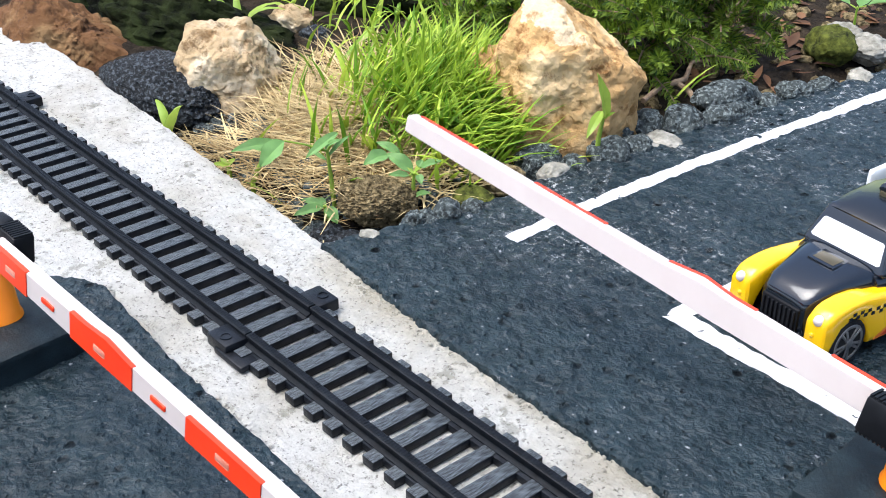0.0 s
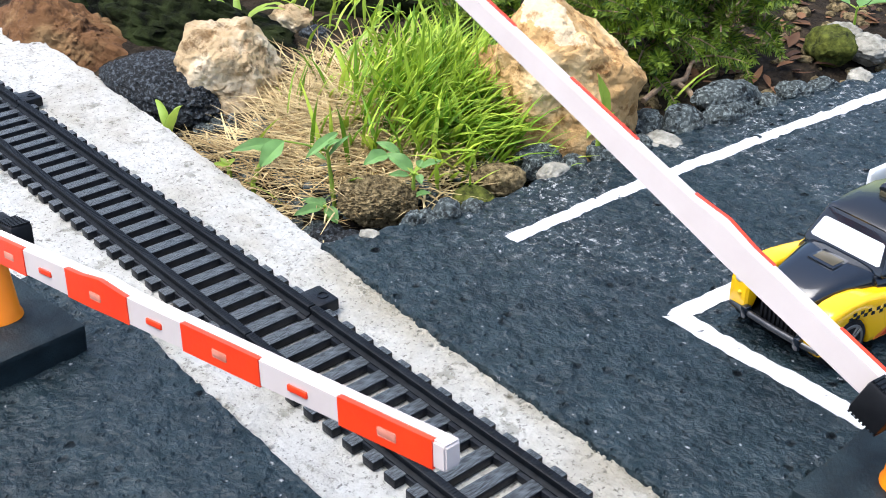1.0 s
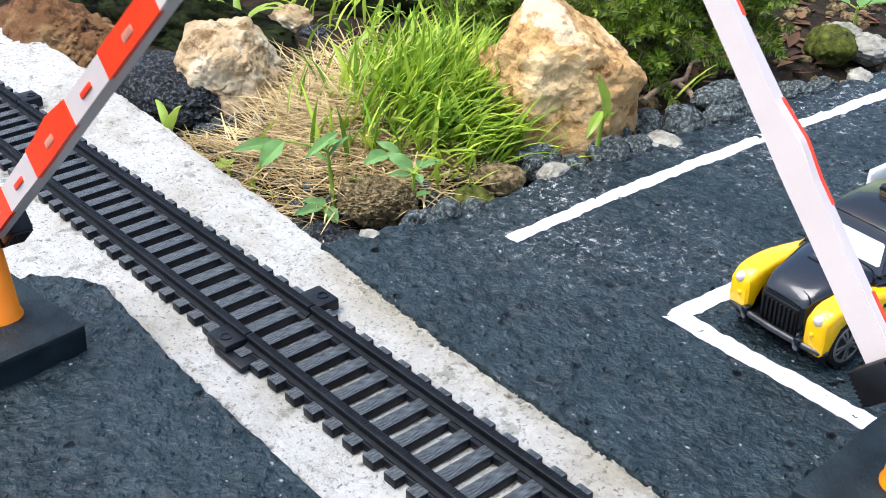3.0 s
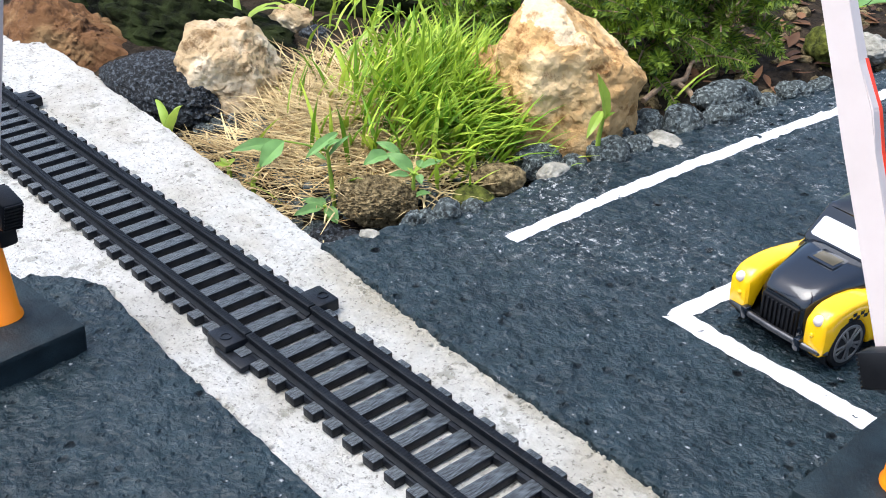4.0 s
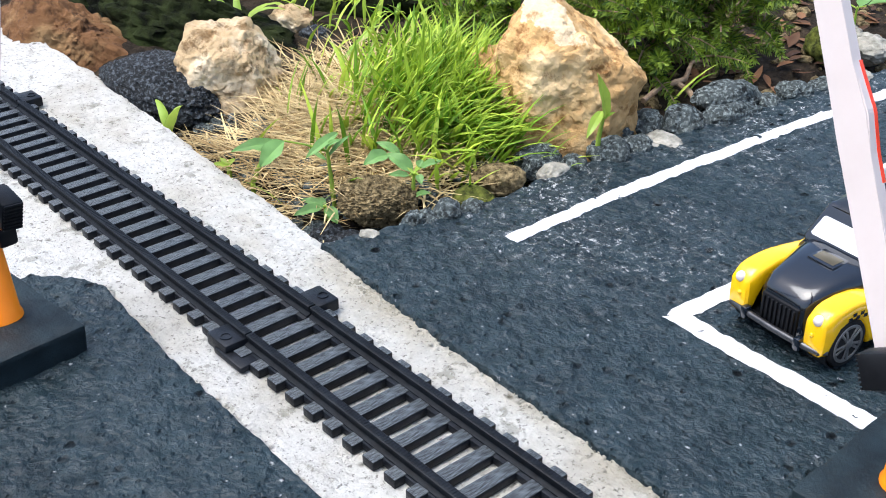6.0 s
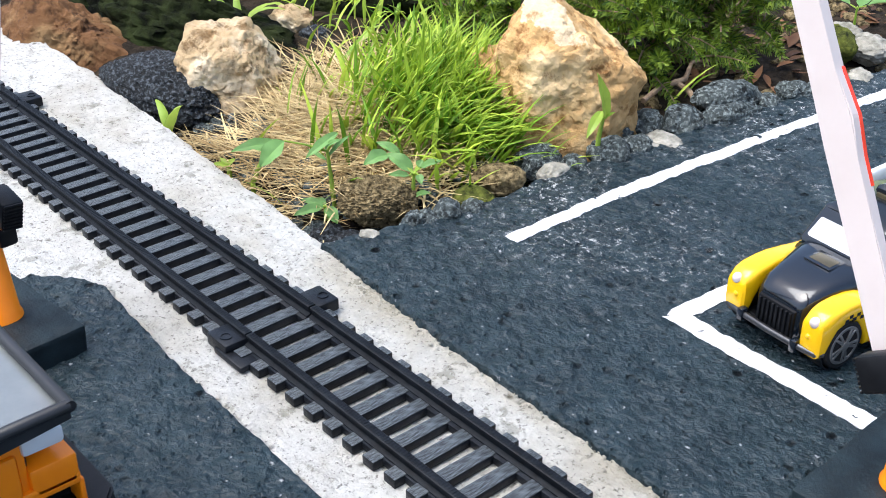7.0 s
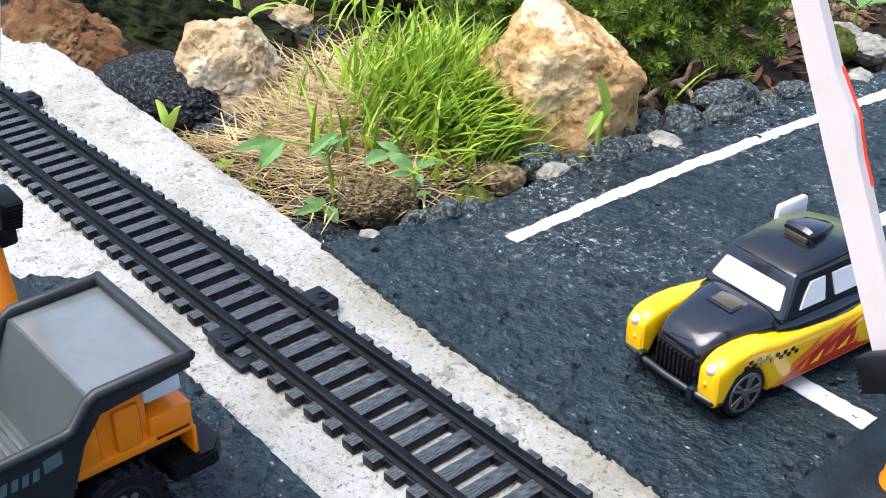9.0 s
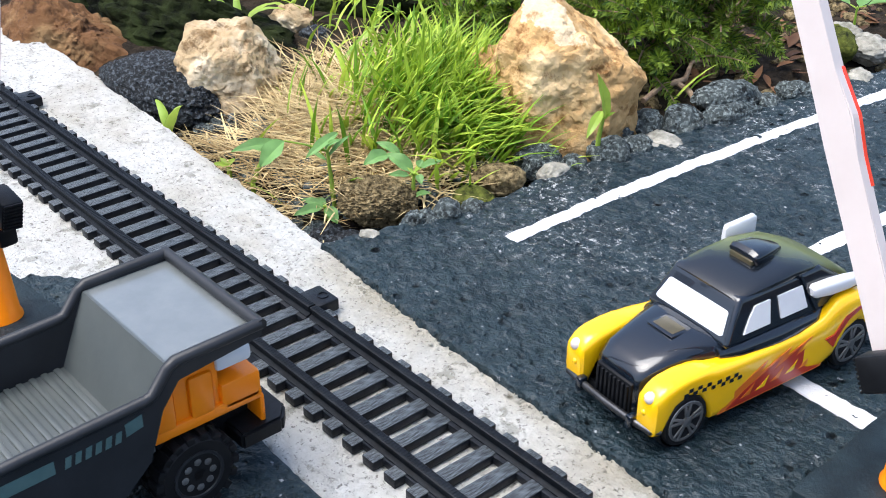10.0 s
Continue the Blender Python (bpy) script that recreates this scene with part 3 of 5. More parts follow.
    for i, (x, y, a, b, c) in enumerate(spots):
        stone("stone", "small dark grey stone along the road edge", GREY_STONE if i < 14 else LAVA, x, y, 0.5 if i < 14 else -9.5, a, b, c, 100 + i, i * 37, 0.16, 5, 4, "stones along the road")
    pale = [(143.2, 127, 6.5, 4.5, 2.6), (132.6, 28.5, 3.2, 2.6, 2.0), (137.5, 88, 5, 4, 3), (140, 240, 8, 7, 5), (126, 246, 7, 6, 5), (142, 122, 4, 4, 2), (153, 214, 5, 4, 3)]
    for i, (x, y, a, b, c) in enumerate(pale):
        stone("pebble", "pale weathered pebble at the road edge", PALE_STONE, x, y, 0.3, a, b, c, 200 + i, i * 51, 0.16, 5, 4, "pale pebbles")


def scatter_gravel(label, mat, seed, count, back):
    rng = random.Random(seed)
    verts, faces = [], []
    base = bmesh.new()
    bmesh.ops.create_icosphere(base, subdivisions=2, radius=1.0)
    bv = [v.co.copy() for v in base.verts]
    bf = [[v.index for v in f.verts] for f in base.faces]
    base.free()
    n = 0
    while n < count:
        x, y = rng.uniform(-20, 160), rng.uniform(24, 330)
        s = min(y - slab_edge(x), road_left(y) - x)
        if s < 0.5 or (s > 26 and not (x > 70 and y > 128)):
            continue
        if (y > 124) != back:
            continue
        n += 1
        r = rng.uniform(0.7, 2.8)
        sc = Vector((r * rng.uniform(0.8, 1.4), r * rng.uniform(0.8, 1.3), r * rng.uniform(0.5, 0.9)))
        rot = Matrix.Rotation(rng.uniform(0, 6), 3, "Z")
        off = Vector((rng.uniform(0, 90), 0, 0))
        o = len(verts)
        z = garden(x, y) + r * 0.2
        for v in bv:
            q = v * (1 + 0.28 * noise.noise(v * 1.6 + off))
            q = rot @ Vector((q.x * sc.x, q.y * sc.y, q.z * sc.z))
            verts.append(((q.x + x) * MM, (q.y + y) * MM, (q.z + z) * MM))
        faces += [[i + o for i in f] for f in bf]
    me = bpy.data.meshes.new("gravel")
    me.from_pydata(verts, [], faces)
    me.materials.append(mat)
    tagged(new("gravel", me), label, "gravel", kind="stuff")


def scatter_crumbs():
    """Cement crumbs that broke from the road edges."""
    rng = random.Random(91)
    bm = bmesh.new()
    for i in range(420):
        x = rng.uniform(100, 290)
        upper = rng.random() < 0.62 and x > 134
        y = road_near(x) - abs(rng.gauss(0, 1.6)) - 0.2 if upper else lower_edge(x) + abs(rng.gauss(0, 1.2)) + 0.2
        r = rng.uniform(0.15, 0.55)
        m = Matrix.Translation((x, y, r * 0.4)) @ Matrix.Rotation(rng.uniform(0, 6), 4, "Z") @ Matrix.Diagonal((r * rng.uniform(0.8, 1.6), r, r * 0.8, 1))
        bmesh.ops.create_icosphere(bm, subdivisions=1, radius=1.0, matrix=m)
    ob = finish("cement_crumbs", bm, CONCRETE)
    tagged(ob, "loose pale cement crumbs along the road edges", "crumbs", kind="stuff")


# ---- plants ----
def blade(verts, faces, root, lean, length, width, bend, rng, segs=5, twist=0.0):
    """One narrow tapered blade with a fold along its middle."""
    side = Vector((-lean.y, lean.x, 0))
    if side.length < 1e-4:
        side = Vector((1, 0, 0))
    side.normalize()
    side = Matrix.Rotation(twist, 3, "Z") @ side
    o = len(verts)
    p, d = Vector(root), Vector((lean.x, lean.y, 1.0)).normalized()
    for i in range(segs + 1):
        t = i / segs
        w = width * (1 - t ** 2.2) * (0.6 + 0.8 * min(1.0, t * 3)) * 0.5
        up = d.cross(side).normalized()
        for q in (p - side * w, p + up * w * 0.5, p + side * w):
            verts.append((q.x * MM, q.y * MM, q.z * MM))
        p = p + d * (length / segs)
        d = (d + Vector((lean.x, lean.y, -0.35)).normalized() * bend * (0.4 + t) / segs * 2).normalized()
    for i in range(segs):
        a = o + i * 3
        faces += [(a, a + 1, a + 4, a + 3), (a + 1, a + 2, a + 5, a + 4)]


STONES_CLEAR = ((116.5, 43.5, 11), (120, 37, 10), (131, 64.5, 8), (130, 75.5, 7), (117, 113, 20), (27, 53, 18), (43, 49, 12), (9, 39.5, 15), (121, 31, 9))


def strands(name, mat, label, category, count, seed, spot, length, width, bend, drift, spread_by, lay=0.0):
    rng = random.Random(seed)
    verts, faces = [], []
    done = 0
    while done < count:
        x, y, w = spot(rng)
        s = min(y - slab_edge(x), road_left(y) - x)
        if s < 2.5 or rng.random() > w or any((x - a) ** 2 + (y - b) ** 2 < c * c for a, b, c in STONES_CLEAR):
            continue
        done += 1
        a = rng.uniform(0, 2 * math.pi)
        k = lay + abs(rng.gauss(0, spread_by))
        lean = Vector((drift[0] + k * math.cos(a), drift[1] + k * math.sin(a), 0))
        blade(verts, faces, (x, y, garden(x, y) - 0.5), lean, rng.uniform(*length), rng.uniform(*width), rng.uniform(*bend), rng, twist=rng.uniform(-0.6, 0.6))
    me = bpy.data.meshes.new(name)
    me.from_pydata(verts, [], faces)
    me.materials.append(mat)
    me.polygons.foreach_set("use_smooth", [True] * len(me.polygons))
    return tagged(new(name, me), label, category, kind="stuff")


def build_grass():
    def green(rng):
        x, y = rng.gauss(86, 22), rng.gauss(96, 24)
        d = (x - 92) ** 2 / 21 ** 2 + (y - 94) ** 2 / 22 ** 2
        return x, y, 0.10 + 0.90 * math.exp(-d)

    def dry(rng):
        x, y = rng.uniform(25, 122), rng.uniform(26, 128)
        d = (x - 72) ** 2 / 45 ** 2 + (y - 62) ** 2 / 34 ** 2
        return x, y, math.exp(-d)

    def front(rng):
        x, y = rng.gauss(100, 8), rng.gauss(88, 8)
        return x, y, 1.0

    def far(rng):
        return rng.uniform(-10, 70), rng.uniform(105, 190), 0.8
    strands("grass", GRASS, "long fresh green grass tuft growing through straw", "grass", 1700, 3, green, (13, 27), (0.7, 1.6), (0.1, 0.9), (0.34, 0.10), 0.5)
    strands("grass", GRASS, "green grass tuft hanging over the stones by the road", "grass", 520, 5, front, (14, 27), (0.8, 1.6), (0.6, 1.6), (0.45, 0.45), 0.4)
    strands("straw", STRAW, "dry flattened yellow straw under the grass", "straw", 6000, 4, dry, (8, 24), (0.25, 0.58), (0.05, 0.7), (0.10, -0.08), 3.0, 1.6)
    strands("grass", GRASS, "thin green grass at the back of the bed", "grass", 240, 6, far, (10, 22), (0.7, 1.5), (0.4, 1.5), (0.1, 0), 0.7)


def leaf(bm, root, heading, pitch, length, width, curl=0.5, n=6):
    """A pointed oval leaf with a fold and a drooping tip."""
    rows = []
    m = Matrix.Translation(root) @ Matrix.Rotation(radians(heading), 4, "Z") @ Matrix.Rotation(-radians(pitch), 4, "Y")
    x = z = 0.0
    ang = 0.0
    for i in range(n + 1):
        t = i / n
        w = width * 0.5 * (math.sin(math.pi * (t ** 0.85)) ** 0.65 if 0 < t < 1 else 0.04)
        rows.append([m @ Vector((x, -w, z + w * 0.35)), m @ Vector((x, -w * 0.5, z + w * 0.12)), m @ Vector((x, 0, z)), m @ Vector((x, w * 0.5, z + w * 0.12)), m @ Vector((x, w, z + w * 0.35))])
        x += length / n * math.cos(ang)
        z += length / n * math.sin(ang)
        ang -= curl / n
    rings(bm, rows, closed=False)


def weed(label, base, height, leaves, mat, lean=(0, 0), thick=0.55):
    """leaves: height share, heading, pitch, length, width."""
    t = thing("weed", label, "weed", "weeds", at=mm(*base))
    bm = bmesh.new()
    tops = [(lean[0] * k * k, lean[1] * k * k, height * k) for k in (0, 0.25, 0.5, 0.75, 1)]
    tube(bm, tops, [thick, thick * 0.9, thick * 0.8, thick * 0.7, thick * 0.45])
    part("stem", bm, BRIGHT_WEED, t)
    for h, hd, pt, ln, wd in leaves:
        bm = bmesh.new()
        root = Vector((lean[0] * h * h, lean[1] * h * h, height * h))
        out = root + Vector((math.cos(radians(hd)), math.sin(radians(hd)), 0.4)) * ln * 0.25
        tube(bm, [root, out], [0.3, 0.22], 5)
        part("leaf_stalk", bm, BRIGHT_WEED, t)
        bm = bmesh.new()
        leaf(bm, out, hd, pt, ln, wd)
        part("leaf", bm, mat, t)
    return t


def sprout(label, base, mat, stem, leaves):
    """Stem points, then leaves as root, tip, width and sag; x along the road, y away from the crossing."""
    t = thing("weed", label, "weed", "weeds", at=mm(*base, 0, 0, 49))
    bm = bmesh.new()
    pts = [Vector(stem[0]) - Vector((0, 0, 3))] + [Vector(p) for p in stem]
    tube(bm, pts, [0.75, 0.72, 0.62, 0.42])
    part("stem", bm, BRIGHT_WEED, t)
    for root, tip, width, sag in leaves:
        a, b = Vector(root), Vector(tip)
        near = min((p.lerp(q, k / 4) for p, q in zip(pts[1:], pts[2:]) for k in range(5)), key=lambda p: (p - a).length)
        if (near - a).length > 0.8:
            bm = bmesh.new()
            tube(bm, [near, near.lerp(a, 0.5) + Vector((0, 0, 0.4)), a], [0.36, 0.30, 0.24], 6)
            part("leaf_stalk", bm, BRIGHT_WEED, t)
        d = b - a
        up = (Vector((0.0, -0.55, 0.85)) - d * (Vector((0.0, -0.55, 0.85)).dot(d) / d.length_squared)).normalized()
        side = d.normalized().cross(up)
        bm = bmesh.new()
        rows = []
        for i in range(11):
            k = i / 10
            w = width * 0.44 * max(0.03, math.sin(math.pi * k ** 0.80) ** 0.8)
            mid = a + d * k + up * (d.length * sag * 0.45 * (k - k * k) * 2)
            ripple = 0.05 * width * math.sin(k * 15)
            rows.append([mid + side * w * u + up * (abs(u) * w * 0.42 + abs(u) * ripple) for u in (-1, -0.75, -0.5, -0.25, 0, 0.25, 0.5, 0.75, 1)])
        rings(bm, rows, closed=False)
        part("leaf", bm, mat, t)
    return t


def build_weeds():
    sprout("young broad-leaved weed beside the concrete edge", (77.9, 29.2, -5.8), WEED, [(0.0, 0.0, 0.0), (1.9, 1.0, 4.5), (4.0, 2.0, 8.9)], [
        ((7.9, 3.0, 10.4), (-4.8, -3.0, 10.9), 4.3, 0.50),
        ((4.0, 2.0, 8.9), (-0.3, 3.0, 9.6), 1.9, 0.40)])
    sprout("tall broad-leaved weed with a rolled top leaf", (105.7, 37.2, -5.2), WEED, [(0.0, 0.0, 0.0), (-0.6, 1.0, 7.3), (-1.2, 0.0, 16.7)], [
        ((1.5, 3.0, 20.7), (-6.4, -5.0, 16.9), 3.3, 0.20),
        ((-1.8, 0.0, 16.7), (3.3, -4.0, 21.9), 2.3, 0.50),
        ((-11.4, -6.0, 22.4), (-17.6, -9.0, 16.4), 6.1, 0.30),
        ((-1.5, 0.0, 14.0), (-6.8, 3.0, 15.8), 1.4, 0.30),
        ((-1.2, 0.0, 14.9), (4.6, 5.0, 19.0), 1.5, 0.60)])
    sprout("low broad-leaved weed in the stone gap", (106.7, 33.8, -6.3), WEED, [(0.0, 0.0, 0.0), (-0.2, 0.0, 1.4), (-0.3, 0.0, 2.8)], [
        ((-0.3, 0.0, 3.1), (-6.9, 2.0, 3.9), 2.7, 0.40),
        ((-0.6, -1.0, 3.4), (-8.3, -4.0, 2.3), 3.3, 0.40),
        ((0.3, -1.0, 3.4), (3.3, -5.0, 0.4), 3.9, 0.50),
        ((0.0, 0.0, 3.1), (-3.0, 6.0, 2.5), 2.0, 0.30)])
    sprout("broad-leaved weed in the straw", (121.9, 51.6, -2.0), WEED, [(0.0, 0.0, 0.0), (-0.3, 0.0, 3.5), (0.0, 0.0, 8.3)], [
        ((-0.3, 1.0, 8.4), (-7.5, 4.0, 12.2), 4.5, 0.60),
        ((-6.8, 4.0, 11.9), (-13.2, 0.0, 10.7), 4.8, 0.70),
        ((-3.8, 6.0, 11.3), (-10.2, 8.0, 13.7), 3.0, 0.40),
        ((1.8, 0.0, 10.0), (7.5, -3.0, 13.5), 2.7, 0.40),
        ((1.2, -2.0, 9.1), (2.1, -5.0, 7.7), 2.4, 0.50),
        ((-1.2, -2.0, 8.8), (-6.6, -4.0, 9.9), 2.3, 0.40),
        ((0.3, -1.0, 2.3), (4.5, -4.0, 4.7), 2.3, 0.40),
        ((1.2, 2.0, 9.2), (2.1, 4.0, 10.5), 2.6, 0.30)])
    sprout("tiny yellow-green seedling by the concrete edge", (67.3, 28.1, -5.3), BRIGHT_WEED, [(0.0, 0.0, 0.0), (-0.2, 0.0, 0.7), (-0.3, 0.0, 1.5)], [
        ((-0.3, 0.0, 1.1), (-4.5, -1.0, 2.4), 1.8, 0.40),
        ((-0.2, 0.0, 1.5), (1.9, 1.0, 3.1), 1.8, 0.30),
        ((0.0, 0.0, 1.1), (-2.9, 3.0, 2.4), 1.6, 0.30)])
    sprout("small grass seedling before the limestone rock", (137.9, 105.1, 5.9), BRIGHT_WEED, [(0.0, 0.0, 0.0), (0.5, 0.0, 3.4), (1.0, 0.0, 6.7)], [
        ((1.9, 0.0, 6.4), (-2.3, -5.0, 21.6), 4.1, 0.15),
        ((0.6, 1.0, 8.0), (-4.2, -7.0, 3.3), 3.2, 0.50),
        ((1.0, 0.0, 6.0), (3.9, -2.0, 9.0), 1.5, 0.30)])
    weed("green seedling on leaf litter", (124, 256, 0), 8, [(0.95, 20, 25, 12, 6), (0.9, 190, 15, 11, 6), (0.8, 100, 20, 9, 5)], WEED)
    weed("leafy green plant at the back of the bed", (-14, 70, -4), 9, [(0.95, 10, 20, 11, 7), (0.8, 190, 10, 9, 6), (0.7, 100, 15, 9, 6), (0.6, 300, 10, 9, 6)], BRIGHT_WEED)
    rng = random.Random(9)
    for x, y, n, hgt in ((34, 27.5, 2, 19), (-14, 84, 6, 30), (35, 98, 2, 19), (-19, 108, 2, 12)):
        bm_v, bm_f = [], []
        for i in range(n):
            a = rng.uniform(0, 6.28)
            blade(bm_v, bm_f, (0, 0, 0), Vector((0.4 * math.cos(a), 0.4 * math.sin(a), 0)), hgt * rng.uniform(0.7, 1.1), rng.uniform(2.2, 3.4), rng.uniform(0.5, 1.6), rng, 7)
        me = bpy.data.meshes.new("grass_seedling")
        me.from_pydata(bm_v, [], bm_f)
        me.materials.append(BRIGHT_WEED)
        me.polygons.foreach_set("use_smooth", [True] * len(me.polygons))
        o = new("grass_seedling", me)
        o.matrix_world = mm(x, y, max(garden(x, y), -9 if y > 30 else -5) - 0.5)
        tagged(o, "bright green broad-bladed grass seedling", "grass seedling", "grass seedlings")


def conifer(label, x, y, z, twigs, reach, seed, droop=0.5, facing=(0.5, -0.6)):
    rng = random.Random(seed)
    t = thing("conifer_shrub", label, "shrub", "conifer shrubs", at=mm(x, y, z))
    wood = bmesh.new()
    verts, faces = [], []
    for i in range(twigs):
        a = rng.uniform(0, 2 * math.pi)
        d = Vector((math.cos(a) * 0.8 + facing[0], math.sin(a) * 0.8 + facing[1], rng.uniform(0.1, 1.5))).normalized()
        ln = reach * rng.uniform(0.55, 1.05)
        p = Vector((rng.gauss(0, reach * 0.22), rng.gauss(0, reach * 0.22), rng.uniform(0, reach * 0.5)))
        pts = [p.copy()]
        n = 9
        for k in range(n):
            d = (d + Vector((0, 0, -droop / n)) + Vector((rng.gauss(0, 0.05), rng.gauss(0, 0.05), 0))).normalized()
            p = p + d * ln / n
            pts.append(p.copy())
        tube(wood, pts, [0.55 * (1 - 0.75 * k / n) for k in range(n + 1)], 5)
        m = int(ln * 4.2)
        for k in range(m):
            f = (0.15 + 0.85 * k / m) * n
            b = min(int(f), n - 1)
            q = pts[b].lerp(pts[b + 1], f - b)
            ax = (pts[b + 1] - pts[b]).normalized()
            o = ax.orthogonal().normalized()
            o = Matrix.Rotation(rng.uniform(0, 6.28), 3, ax) @ o
            nd = (o + ax * 0.75).normalized()
            nl = rng.uniform(4.0, 6.4) * (1 - 0.5 * k / m)
            sd = nd.cross(ax).normalized() * 0.32
            up = nd.cross(sd).normalized() * 0.22
            s = len(verts)
            for c in (q - sd * 0.6, q + up, q + sd * 0.6, q + nd * nl * 0.6 - sd, q + nd * nl * 0.6 + up, q + nd * nl * 0.6 + sd, q + nd * nl):
                verts.append(tuple(c * MM))
            faces += [(s, s + 1, s + 4, s + 3), (s + 1, s + 2, s + 5, s + 4), (s + 3, s + 4, s + 6), (s + 4, s + 5, s + 6)]
    part("branchwork", wood, TWIG, t)
    me = bpy.data.meshes.new("needles")
    me.from_pydata(verts, [], faces)
    me.materials.append(NEEDLE)
    o = new("needles", me)
    o.parent = t


def build_shrubs():
    conifer("dense low conifer shrub with bright green tips", 99, 170, 3, 52, 34, 11)
    conifer("dense low conifer shrub with bright green tips", 106, 200, 3, 44, 34, 12)
    conifer("dense low conifer shrub behind the grass", 40, 152, 2, 36, 30, 13)
    conifer("dense low conifer shrub with bright green tips", 78, 194, 6, 44, 40, 14)


def build_litter():
    rng = random.Random(15)
    bm = bmesh.new()
    for _ in range(330):
        x, y = rng.uniform(70, 165), rng.uniform(125, 330)
        if road_left(y) - x < 3:
            continue
        leaf(bm, Vector((x, y, garden(x, y) + rng.uniform(0.2, 1.5))), rng.uniform(0, 360), rng.uniform(-15, 25), rng.uniform(4, 10), rng.uniform(1.6, 4), rng.uniform(-0.8, 0.8), 4)
    ob = finish("leaf_litter", bm, LITTER)
    tagged(ob, "fallen brown leaves and bark on soil", "leaf litter", kind="stuff")
    for pts, lab in (([(122, 143, 2), (120, 153, 3), (122, 163, 4), (117, 172, 6), (122, 186, 5)], "dry forked brown twig lying on soil"), ([(120, 160, 3.4), (126, 160, 2), (131, 158, 0)], "short dry brown twig on soil")):
        bm = bmesh.new()
        tube(bm, pts, [0.9, 0.95, 0.9, 0.7, 0.45][:len(pts)], 8)
        tagged(finish("twig", bm, TWIG), lab, "twig", "dry twigs")


def build_bank():
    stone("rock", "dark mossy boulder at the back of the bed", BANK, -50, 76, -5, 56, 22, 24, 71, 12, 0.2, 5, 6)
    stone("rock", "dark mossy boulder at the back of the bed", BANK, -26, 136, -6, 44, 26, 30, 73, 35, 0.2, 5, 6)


# ---- the crossing barriers ----
def barrier(label, at, height, lean, ox=0, oy=0, px=0, py=0):
    t = thing("crossing_barrier", label, "crossing barrier", "crossing barriers", at=at)
    bm = bmesh.new()
    box(bm, ox - 18.5, ox + 15.7, oy - 21.5, oy + 10.4, 0.4, 7.6, 0.7)
    bmesh.ops.subdivide_edges(bm, edges=[e for e in bm.edges if e.calc_length() > 3], cuts=9, use_grid_fill=True)
    for v in bm.verts:
        v.co += Vector((1, 1, 1)) * 0.28 * fbm(v.co * 0.16, 3)
    part("base_block", bm, BLOCK_PAINT, t, "rough black painted cement block")
    bm = bmesh.new()
    lathe(bm, [(7.3, 4.6), (7.9, 4.6), (8.6, 4.15), (height - 3.4, 3.0), (height - 3.0, 2.8), (height - 3.0, 0.4)], "Z", 24)
    bmesh.ops.translate(bm, verts=bm.verts[:], vec=(px, py, 0))
    part("post", bm, ORANGE, t, "tapered orange plastic post")
    bm = bmesh.new()
    box(bm, -2.8, 2.8, 1.7, 6.0, height - 3.4, height + 2.6, 0.9)
    part("head", bm, BLACK_PLASTIC, t, "black pivot housing")
    arm = new("arm", bpy.data.meshes.new("arm"))
    bm = bmesh.new()
    prof = [(5.5, -2.7), (44, -2.7), (52, -2.5), (131.4, -2.05), (131.8, -1.7), (131.8, 1.7), (131.4, 2.05), (56, 2.5), (48, 3.5), (41, 2.8), (5.5, 2.7)]
    prism(bm, prof, "Y", -1.5, 1.5)
    bmesh.ops.bevel(bm, geom=bm.edges[:], offset=0.3, segments=2, affect="EDGES")
    for v in bm.verts:
        v.co *= MM
    bm.to_mesh(arm.data)
    bm.free()
    arm.data.materials.append(WHITE_PLASTIC)
    arm.parent = t
    tagged(arm, "white plastic boom with red painted stripes")

    def half(x):
        return steps(x, [(-9, 2.7), (41, 2.8), (48, 3.5), (56, 2.5), (134, 2.05)]), steps(x, [(-9, 2.7), (44, 2.7), (52, 2.5), (134, 2.05)])
    for x0, x1 in ((8, 20), (36, 56.5), (72.7, 93), (111, 129.6)):
        xs = [x0 + (x1 - x0) * k / 12 for k in range(13)]
        bm = bmesh.new()
        prism(bm, [(x, -half(x)[1] - 0.08) for x in xs] + [(x, half(x)[0] + 0.10) for x in reversed(xs)], "Y", -1.72, -0.75)
        part("red_stripe", bm, RED_PAINT, arm, "red painted stripe")
    for x in (28, 64.5, 102):
        bm = bmesh.new()
        box(bm, x - 2.2, x + 2.2, -1.85, -1.3, -0.6, 0.5, 0.2)
        part("lamp_boss", bm, RED_PAINT, arm)
    for x in (14, 46, 83, 121):
        bm = bmesh.new()
        box(bm, x - 1.9, x + 1.9, -1.86, -1.5, -0.85, 0.6, 0.3)
        part("lamp_boss", bm, PINK_PAINT, arm)
    bm = bmesh.new()
    box(bm, 2.6, 9.2, 1.5, 6.4, -3.6, 3.6, 0.8)
    br = part("bracket", bm, BLACK_PLASTIC, arm, "black ribbed bracket")
    bm = bmesh.new()
    for k in range(8):
        x = 2.8 + 0.8 * k
        box(bm, x, x + 0.45, 2.0, 6.0, 3.5, 3.85)
        box(bm, x, x + 0.45, 2.0, 6.0, -3.85, -3.5)
    part("bracket_ribs", bm, BLACK_PLASTIC, br)
    arm["height_mm"] = height
    arm.matrix_basis = mm(0, 0, height, lean)
    return t, arm


# ---- the taxi: faces -y, origin under the front axle ----
CAB = {"base": (9.6, 50.0, 11.0, 15.8), "top": (14.6, 37.0, 8.7, 24.4)}


